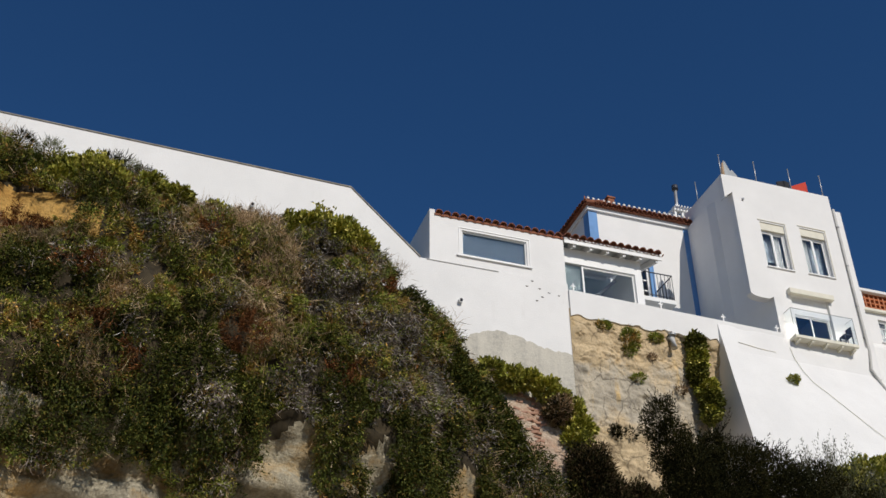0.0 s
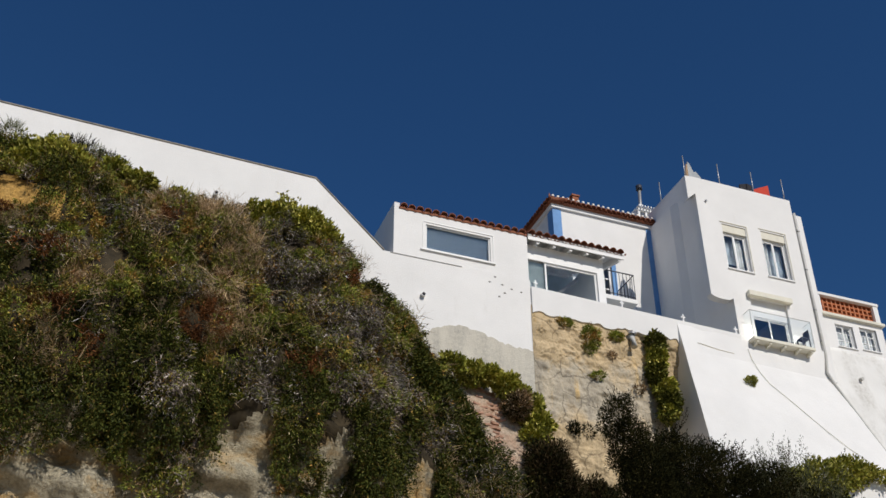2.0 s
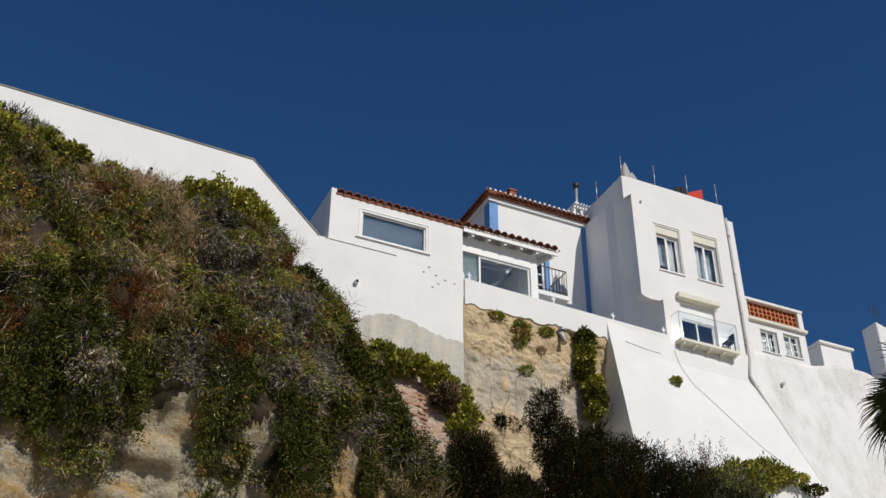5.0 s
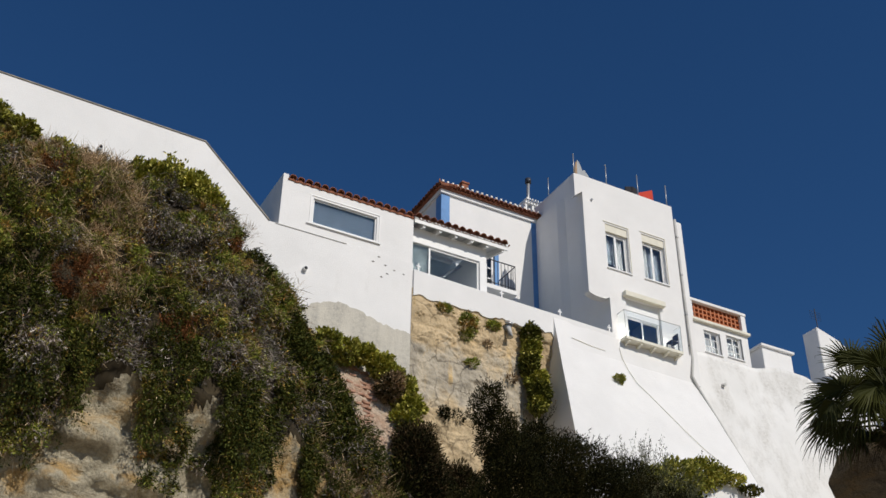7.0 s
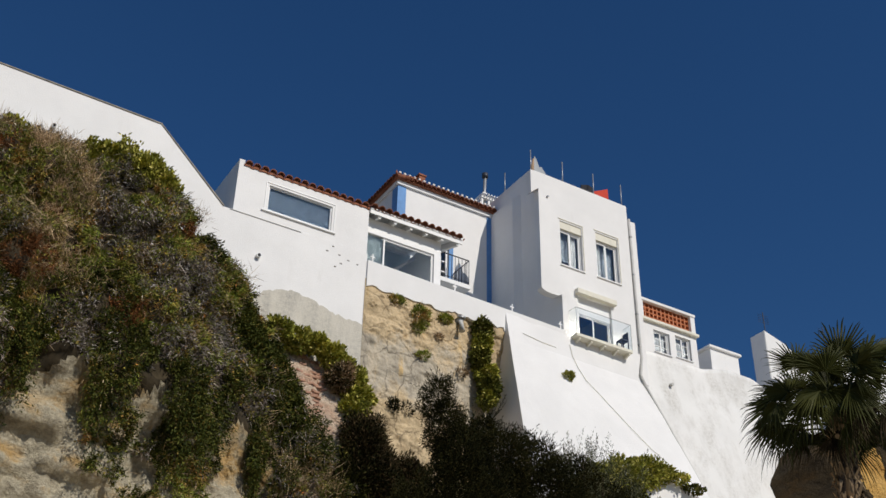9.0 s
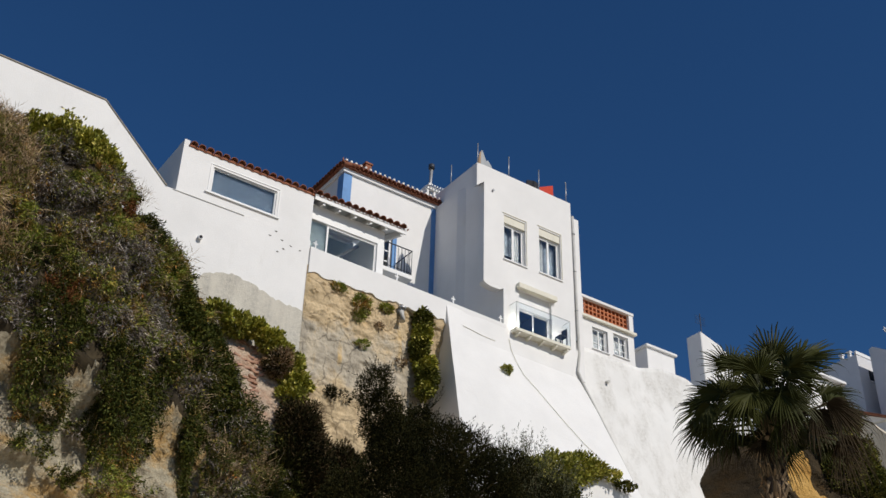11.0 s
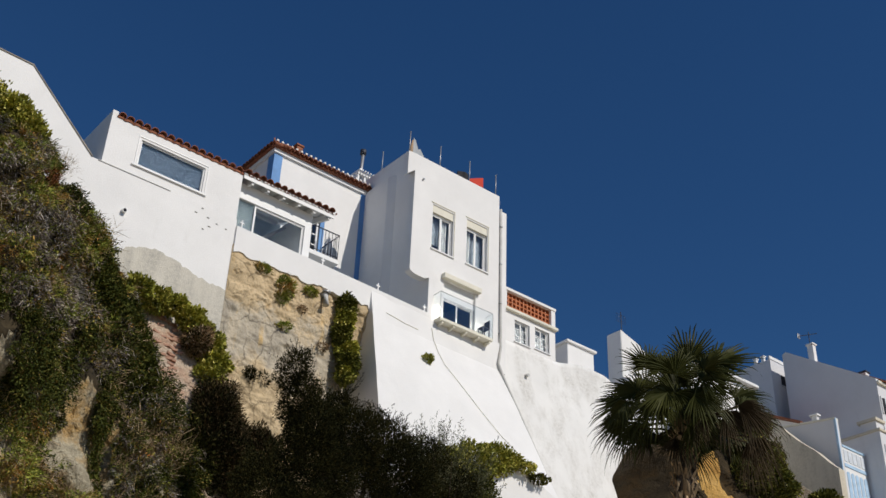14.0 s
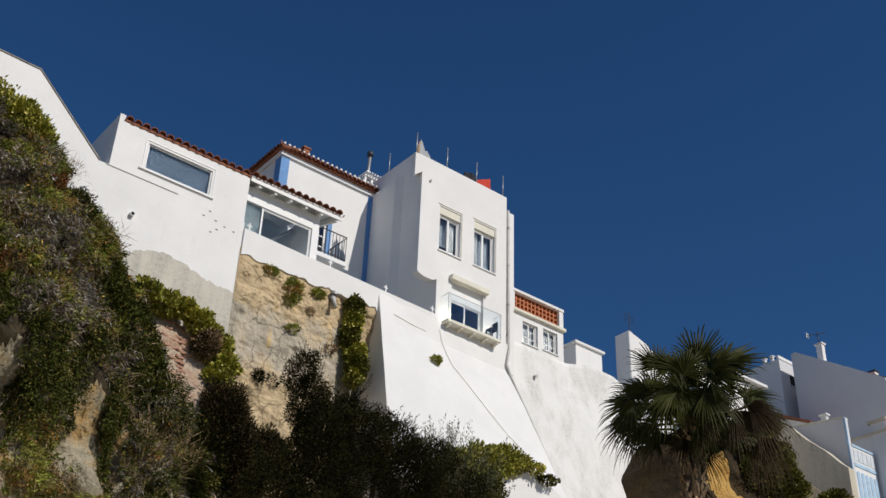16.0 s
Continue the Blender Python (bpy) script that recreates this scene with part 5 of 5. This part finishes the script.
# fringe of lime shrubs along the rubble mound, dry shrub below it
for k, (x, z, r) in enumerate(((10.1, 16.35, 0.3), (10.7, 16.2, 0.32), (11.2, 16.2, 0.25), (11.7, 16.0, 0.29), (12.05, 15.75, 0.32), (12.4, 15.4, 0.38), (12.6, 15.0, 0.4), (12.45, 14.6, 0.34))):
    tuft("lime_green_shrub", x, 25.45, z - 0.15, r * 1.15, 0.35, r, int(5200 * r), 0.12, 0.036, LEAF_YELLOW, "lime-green leafy shrub on the rubble mound", seed=200 + k, group="mound shrubs")
for k, (x, z, rx, rz) in enumerate(((11.95, 15.2, 0.35, 0.4), (12.65, 13.3, 0.65, 0.85), (12.9, 12.6, 0.9, 1.0), (13.2, 11.9, 0.7, 0.9), (12.3, 12.0, 0.65, 1.05), (14.08, 12.50, 0.55, 0.75))):
    tuft("dry_shrub", x, 25.1 if k else 25.4, z, rx, 0.5, rz, int(9000 * rx), 0.14, 0.014, LEAF_UMBER if k not in (0, 4) else (LEAF_SHADE if k else LEAF_BROWN), "dry brown shrub against the rubble mound", seed=220 + k, group="dry shrubs")
    tuft("shrub_undergrowth", x, 25.0 if k else 25.4, z, rx, 0.5, rz, int(6000 * rx), 0.09, 0.02, LEAF_BUSH, "dark green leaves in a dry shrub", seed=240 + k, group="dry shrubs")

# tufts rooted in the bare rock
for k, (x, z, rx, rz, n, m) in enumerate(((13.95, 18.62, 0.28, 0.18, 700, LEAF_GREEN), (14.75, 18.35, 0.36, 0.42, 1900, LEAF_GREEN), (14.65, 17.95, 0.25, 0.25, 700, LEAF_GREEN), (15.65, 18.5, 0.27, 0.15, 700, LEAF_GREEN), (13.94, 15.16, 0.25, 0.28, 1000, LEAF_BUSH), (14.9, 17.05, 0.25, 0.1, 350, LEAF_GREEN), (15.4, 17.8, 0.14, 0.08, 200, LEAF_BROWN), (14.4, 15.2, 0.25, 0.25, 260, LEAF_BUSH), (16.3, 16.9, 0.2, 0.08, 200, LEAF_BROWN))):
    tuft("rock_tuft", x, 25.98, z - 0.08, rx * 0.85, 0.2, rz * 0.8, n, 0.12, 0.016, m, "green tuft rooted in the bare rock face", seed=260 + k, group="tufts on the rock face")
for k, (x, z, rx, rz) in enumerate(((16.95, 18.45, 0.32, 0.35), (16.98, 17.95, 0.33, 0.4), (16.9, 17.45, 0.3, 0.35), (17.15, 16.95, 0.34, 0.32), (17.22, 16.5, 0.34, 0.35), (17.15, 16.15, 0.26, 0.25))):
    tuft("hanging_ivy", x, 25.95, z, rx, 0.3, rz, 1500, 0.11, 0.034, LEAF_YELLOW if k % 2 else LEAF_IVY, "hanging leafy ivy beside the base wall", lean=(0, -0.3, -0.3), seed=280 + k, group="ivy column")
tuft("wall_tuft", 20.0, base_y(20.0, 17.6) - 0.06, 17.55, 0.2, 0.12, 0.13, 420, 0.08, 0.022, LEAF_YELLOW, "small green tuft growing from the base wall", seed=300)
pc = thing("outlet_pipe", tube([(16.15, 26.3, 18.5), (16.15, 25.85, 18.5), (16.15, 25.8, 18.1)], 0.10, 12), PIPE, "short steel outlet pipe in the rock", "pipe")
part("collar", tube([(16.15, 25.85, 18.55), (16.15, 25.84, 18.62)], 0.13, 12), STEEL, pc)

# bare twigs at the wall foot and wispy stems along the crest
tw = np.random.RandomState(41)
n = 260
TP = np.stack([7.35 + tw.normal(0, 0.22, n), 25.6 + tw.normal(0, 0.1, n), 18.6 + tw.uniform(0, 0.55, n)], -1)
leaf_stuff("bare_twigs", TP, tw.normal(0, 0.6, (n, 3)) + [0, 0, 0.9], 0.35, 0.0035, LEAF_BROWN, 42, "bare grey twigs at the foot of the wall")
n = 2600
cx_ = tw.uniform(-6, 7, n)
TP = np.stack([cx_, 25.45 + tw.normal(0, 0.1, n), crest(cx_) + 0.05 + tw.uniform(0, 0.12, n)], -1)
leaf_stuff("crest_grass", TP, tw.normal(0, 0.4, (n, 3)) + [0, 0, 1.0], 0.30, 0.005, LEAF_BROWN, 43, "thin dry grass along the crest")
for k, (x, z) in enumerate(((-0.35, 20.4), (-0.05, 20.3), (-0.65, 20.45), (-4.0, 20.8), (0.25, 20.15), (0.55, 20.0), (-2.9, 20.6), (-2.2, 20.5))):
    tuft("feathery_shrub", x, 25.2, z, 0.32, 0.25, 0.36, 500, 0.2, 0.010, LEAF_TAMARISK if k % 2 else LEAF_BUSH, "feathery grey-green shrub on the crest", lean=(0, 0, 0.5), seed=320 + k, group="feathery shrubs")


for k, (x, z) in enumerate(((3.3, 15.6), (3.0, 15.9), (1.4, 17.75))):
    tuft("straw_clump", x, slope_point(x, crest(x) - z)[1] - 0.35, z, 0.32, 0.12, 0.28, 260, 0.38, 0.005, LEAF_STRAW, "pale dry straw tangled in the slope plants", lean=(0.2, -0.2, -0.5), seed=330 + k, group="straw clumps")


# ---- shrubs in front of the base wall ----
def limbs(parent, root, tips, r):
    for k, tip in enumerate(tips):
        a, b = Vector(root), Vector(tip)
        mid = a.lerp(b, 0.5) + Vector((0.15 * math.sin(k * 2.1), 0.1, 0.2))
        part("limb", tube([a, a.lerp(mid, 0.5), mid, mid.lerp(b, 0.5), b], r, 6, r * 0.25), BARK, parent)


big = holder("dark_shrub", (15.0, 21.2, 7.9), "large dark evergreen shrub below the base wall", "shrub")
part("trunk", tube([(15.0, 21.2, 7.0), (14.9, 21.2, 8.6), (14.6, 21.2, 9.6)], 0.22, 10, 0.13), BARK, big)
LOBES = [(12.55, 13.1, 0.22, 0.5), (14.0, 12.7, 0.25, 0.35), (12.75, 12.4, 0.34, 0.62), (13.0, 11.35, 0.62, 0.85), (13.4, 12.1, 0.8, 0.7), (12.3, 10.2, 0.8, 0.9), (13.3, 10.7, 1.1, 1.2), (14.3, 11.9, 0.8, 0.8), (14.6, 10.8, 1.1, 1.2), (15.3, 12.1, 0.75, 0.65), (15.8, 11.2, 1.0, 1.0), (16.5, 11.9, 0.7, 0.6), (16.8, 10.9, 1.0, 1.1), (17.5, 11.3, 0.7, 0.8), (12.7, 9.4, 1.2, 1.0), (14.5, 9.4, 1.5, 1.0), (17.0, 9.7, 1.4, 1.0), (18.2, 10.6, 0.8, 0.9)]
limbs(big, (14.6, 21.2, 9.6), [(x, 21.2, z) for x, z, _, _ in LOBES[:12]], 0.07)
for k, (x, z, a, b) in enumerate(LOBES):
    tuft("foliage", x, 21.2 + 0.3 * math.sin(k * 1.7), z, a, 0.8, b, int(15000 * a * b + 2200), 0.062, 0.012, LEAF_SHADE if k in (15, 17) else LEAF_BUSH, "", seed=340 + k, parent=big)
SP, SD = [], []
sg = np.random.RandomState(77)
for x, z, a, b in LOBES[:14]:
    for j in range(int(16 + 22 * a)):
        th = sg.uniform(0.05, math.pi - 0.05)
        d = unit(np.array([math.cos(th), -0.3 + sg.normal(0, 0.3), math.sin(th) + 0.25]))
        p0 = np.array([x, 21.2, z]) + d * [a, 0.6, b] * 0.85
        ln, m = sg.uniform(0.15, 0.48), 26
        bendy = sg.normal(0, 0.15, 3)
        u = np.linspace(0, 1, m)[:, None]
        SP.append(p0 + d * ln * u + bendy * ln * u ** 2)
        SD.append(np.tile(d, (m, 1)) + sg.normal(0, 0.55, (m, 3)))
leaf_stuff("sprig_rest", np.concatenate(SP), np.concatenate(SD), 0.055, 0.009, LEAF_BUSH, 78, "", parent=big)
wisp = holder("wispy_tamarisk", (17.0, 20.8, 8.0), "wispy grey-green tamarisk beside the dark shrub", "shrub")
limbs(wisp, (16.9, 20.8, 8.0), [(16.5, 20.7, 12.2), (17.1, 20.7, 12.0), (17.5, 20.8, 11.8), (17.9, 20.8, 11.5)], 0.03)
WP, WD = [], []
for j in range(110):
    x0 = sg.uniform(15.9, 18.6)
    hi = float(np.interp(x0, [15.9, 16.6, 17.2, 17.9, 18.6], [12.35, 12.85, 12.55, 12.35, 11.7])) + sg.normal(0, 0.22)
    a, m = np.array([x0 + 0.3 * (17.0 - x0), 20.8, 10.9]), 60
    e = np.array([x0 + sg.normal(0, 0.15), 20.7 + sg.normal(0, 0.25), hi])
    u = sg.uniform(0.1, 1, m)[:, None] ** 0.75
    WP.append(a + (e - a) * u + np.array([0.22, 0, 0]) * np.sin(4 * u + j) * u + sg.normal(0, 0.06, (m, 3)) * (1.4 - u))
    WD.append(np.tile(unit(e - a), (m, 1)) + sg.normal(0, 0.5, (m, 3)))
leaf_stuff("foliage", np.concatenate(WP), np.concatenate(WD), 0.085, 0.007, LEAF_WISP, 79, "", parent=wisp)
stub = thing("stub_wall", prism([(20.6, 8.0), (23.6, 8.0), (23.4, 13.3), (21.9, 13.95), (20.6, 14.0)], 23.4, 23.8, 0.02), WHITE, "low white wall stub half covered by ivy", "wall", kind="structure")
IVY = ((19.3, 13.1, 0.8, 0.6), (20.1, 13.5, 0.8, 0.55), (20.9, 13.8, 0.6, 0.45), (21.5, 13.9, 0.42, 0.22), (22.05, 13.82, 0.36, 0.12), (22.6, 13.62, 0.34, 0.08), (18.8, 12.4, 0.9, 0.8), (20.0, 12.6, 0.9, 0.7))
for k, (x, z, a, b) in enumerate(IVY):
    tuft("trailing_ivy", x, 23.3, z, a, 0.35, b, int(5200 * a * b + 300), 0.10, 0.034, LEAF_YELLOW if k < 5 else LEAF_SHADE, "bright green ivy trailing over the wall stub", seed=390 + k, group="ivy over the wall stub")


# ---- fan palm ----
palm = holder("fan_palm", (11.3, 9.5, 0.7), "fan palm with dark green fronds and a dead brown skirt", "palm")
TOP = Vector((12.14, 9.5, 8.1))
AXIS = [Vector((11.3, 9.5, 0.4)), Vector((11.6, 9.5, 3.2)), Vector((11.9, 9.5, 5.8)), Vector((12.03, 9.5, 7.0)), Vector((12.11, 9.5, 7.7)), TOP]
part("trunk", tube(AXIS, 0.17, 12, 0.12), BARK, palm, "rough fibrous trunk")
pr = np.random.RandomState(55)
# broken leaf bases and fibre round the trunk
BV, BF = [], []
for k in range(420):
    u = pr.uniform(0.0, 1.0)
    c = np.array(AXIS[2].lerp(TOP, u))
    a = pr.uniform(0, math.tau)
    out = np.array([math.cos(a), math.sin(a), 0])
    side = np.array([-math.sin(a), math.cos(a), 0])
    w, h, r = pr.uniform(0.015, 0.045), pr.uniform(0.08, 0.22), 0.12
    tip = c + out * (r + pr.uniform(0.03, 0.12)) + [0, 0, h * pr.choice([1, 1, -1])] + side * pr.normal(0, 0.03)
    b0 = c + out * r
    i = len(BV)
    BV += [b0 - side * w, b0 + side * w, b0 + out * 0.03 + [0, 0, 0.03], tip - side * w * 0.4, tip + side * w * 0.4]
    BF += [(i, i + 2, i + 3), (i + 2, i + 1, i + 4), (i + 2, i + 4, i + 3), (i + 1, i, i + 3), (i + 1, i + 3, i + 4)]
boots = raw_mesh("trunk_fibre", BV, BF, LEAF_BROWN)
boots.parent = palm
boots.matrix_parent_inverse = palm.matrix_world.inverted()
tagged(boots, "frayed leaf bases on the trunk", kind="stuff")
AHEAD, RIGHT, UP = np.array([0.786, 0.618, 0.0]), np.array([0.618, -0.786, 0.0]), np.array([0, 0, 1.0])


def frond(dx, dz, near, turn, size, droop, dead=0):
    """A stalk and a pleated fan, whole near the hub and split into drooping tips."""
    material = LEAF_SKIRT if dead else LEAF_PALM
    a = np.array(TOP) + pr.normal(0, 0.05, 3) + ([0, 0, -0.15] if dead else 0)
    size *= 1.12
    hub = np.array(TOP) + 1.06 * (RIGHT * dx + UP * dz - AHEAD * near) + UP * 0.03
    th0 = radians(turn)
    out = unit(RIGHT * math.cos(th0) + UP * math.sin(th0) - AHEAD * (0.35 * near + pr.normal(0, 0.1)))
    face = unit(-AHEAD * 0.8 + UP * 0.45 + RIGHT * pr.normal(0, 0.25))
    side = unit(np.cross(face, out))
    face = np.cross(out, side)
    n, half = 30 if not dead else 22, radians(100 if not dead else 62)
    fall = np.array([0, 0, -1.0])

    def at(th, r, lift):
        p = out * math.cos(th) + side * math.sin(th)
        return hub + p * r * size + face * (lift - 0.10 * r * r * size * math.cos(th)) + fall * droop * size * 0.55 * r ** 2.4

    V, F = [hub], []
    for k in range(n):
        t0, t1 = -half + 2 * half * k / n, -half + 2 * half * (k + 1) / n
        tm = (t0 + t1) / 2 + pr.normal(0, 0.03)
        L = (0.80 + 0.22 * math.cos(tm)) * pr.uniform(0.80, 1.10)
        sag = fall * size * (0.03 + 0.10 * droop + (0.16 * pr.uniform(0, 1) if dead or pr.rand() < 0.25 + droop * 0.5 else 0))
        m = len(V)
        split = (0.36 if dead else 0.44) * L
        V += [at(t0, split, -0.006), at(tm, split, 0.016), at(t1, split, -0.006)]
        q0, q1 = tm + (t0 - tm) * 0.36, tm + (t1 - tm) * 0.36
        V += [at(q0, 0.78 * L, 0) + sag * 0.25, at(q1, 0.78 * L, 0) + sag * 0.25, at(tm, 0.93 * L, 0) + sag * 0.8 + side * pr.normal(0, 0.012), at(tm, 0.98 * L, 0) + sag * 1.9]
        V += [V[-2] + side * 0.008]
        F += [(0, m, m + 1), (0, m + 1, m + 2), (m, m + 3, m + 1), (m + 1, m + 4, m + 2), (m + 1, m + 3, m + 4), (m + 3, m + 5, m + 4), (m + 4, m + 5, m + 7), (m + 5, m + 6, m + 7)]
    ob = raw_mesh("frond", V, F, material)
    ob.parent = palm
    ob.matrix_parent_inverse = palm.matrix_world.inverted()
    if dead:
        tagged(ob, "dead brown frond hanging in the skirt")
    part("stalk", tube([a, a + (hub - a) * 0.5 + [0, 0, 0.06], hub], 0.022, 5, 0.012), material, ob)


for spec in (
    (0.12, 0.84, 0.10, 88, 0.62, 0.02), (-0.44, 0.86, 0.0, 112, 0.48, 0.05), (0.44, 0.72, 0.25, 28, 0.66, 0.12), (-0.60, 0.45, 0.1, 150, 0.54, 0.10),
    (-0.78, 0.25, 0.15, 172, 0.54, 0.4), (-0.80, 0.0, 0.2, 192, 0.52, 0.5), (-0.70, -0.15, 0.35, 214, 0.45, 0.6), (-0.08, 0.48, 0.5, 75, 0.50, 0.35),
    (-0.33, 0.05, 0.5, 222, 0.48, 0.5), (0.25, 0.38, 0.5, 25, 0.5, 0.5), (0.68, 0.42, -0.2, 12, 0.5, 0.3), (-0.1, 0.7, -0.4, 98, 0.6, 0.05),
    (-0.5, 0.6, -0.3, 132, 0.55, 0.1), (0.35, 0.78, -0.3, 58, 0.6, 0.05), (-0.68, 0.35, -0.4, 165, 0.5, 0.3), (0.15, 0.15, 0.55, -20, 0.45, 0.6),
    (-0.2, 0.2, 0.55, 200, 0.45, 0.6), (-0.25, 0.65, 0.3, 120, 0.45, 0.25), (0.74, 0.12, 0.15, 0, 0.5, 0.5), (0.5, 0.1, -0.3, -15, 0.55, 0.4),
    (-0.5, 0.1, -0.3, 195, 0.55, 0.4), (0.3, 0.55, 0.45, 45, 0.45, 0.3), (0.80, -0.05, 0.3, -35, 0.52, 0.6, 1), (0.52, -0.02, 0.35, -48, 0.46, 0.6, 1),
    (0.78, -0.25, -0.2, -55, 0.45, 0.7, 1), (-0.5, -0.1, -0.3, 225, 0.36, 0.5, 1), (0.2, -0.1, 0.3, -60, 0.32, 0.5, 1), (-0.15, -0.3, 0.2, 262, 0.38, 0.6, 1),
    (0.85, -0.3, 0.1, -68, 0.45, 0.7, 1), (-0.62, -0.1, 0.1, 215, 0.34, 0.6, 1), (0.02, -0.98, 0.15, -92, 0.24, 0.1, 1), (0.7, 0.05, 0.35, -20, 0.45, 0.7, 1),
) + tuple((pr.normal(0, 0.35), pr.uniform(-0.35, 0.55), pr.uniform(-0.35, 0.45), pr.uniform(0, 360), 0.42, 0.6) for _ in range(20)):
    frond(*spec)

# shrubs on the far cliff
for k, (x, z, a, b) in enumerate(((33.2, 16.6, 0.9, 1.0), (34.2, 17.3, 0.9, 0.9), (34.9, 16.6, 0.8, 0.8), (34.3, 15.9, 1.0, 0.8), (37.6, 16.6, 0.7, 0.4), (32.9, 17.8, 0.6, 0.6), (33.7, 18.6, 0.6, 0.5))):
    tuft("cliff_shrub", x, 23.2, z, a, 0.6, b, 2400, 0.14, 0.04, LEAF_IVY if k % 3 else LEAF_SHADE, "green shrub growing on the far cliff", seed=420 + k, group="shrubs on the far cliff")
# pieces of broken brick in the rubble mound
brk = random.Random(6)
BRICK = bpy.data.meshes.new("brick")
bmb = add_box(bmesh.new(), -0.10, 0.10, -0.05, 0.05, -0.03, 0.03, 0.006)
bmb.to_mesh(BRICK)
bmb.free()
BRICK.materials.append(BRICK_RED)
mound = bpy.data.objects["rubble_mound"]
for k in range(42):
    x, z = brk.uniform(10.75, 11.6), brk.uniform(14.0, 15.85)
    tt = float(np.interp(x, [9.4, 10.6, 11.7, 12.6], [16.3, 16.1, 15.75, 15.2])) - z
    if tt < 0.1:
        continue
    y = 25.95 - 0.35 * (1 - math.exp(-tt / 0.5)) - 0.16 * tt
    ob = new("brick", BRICK)
    ob.parent = mound
    ob.matrix_basis = pose(x, y + 0.01, z, brk.uniform(-12, 12), brk.uniform(-18, 18), brk.uniform(-25, 25))
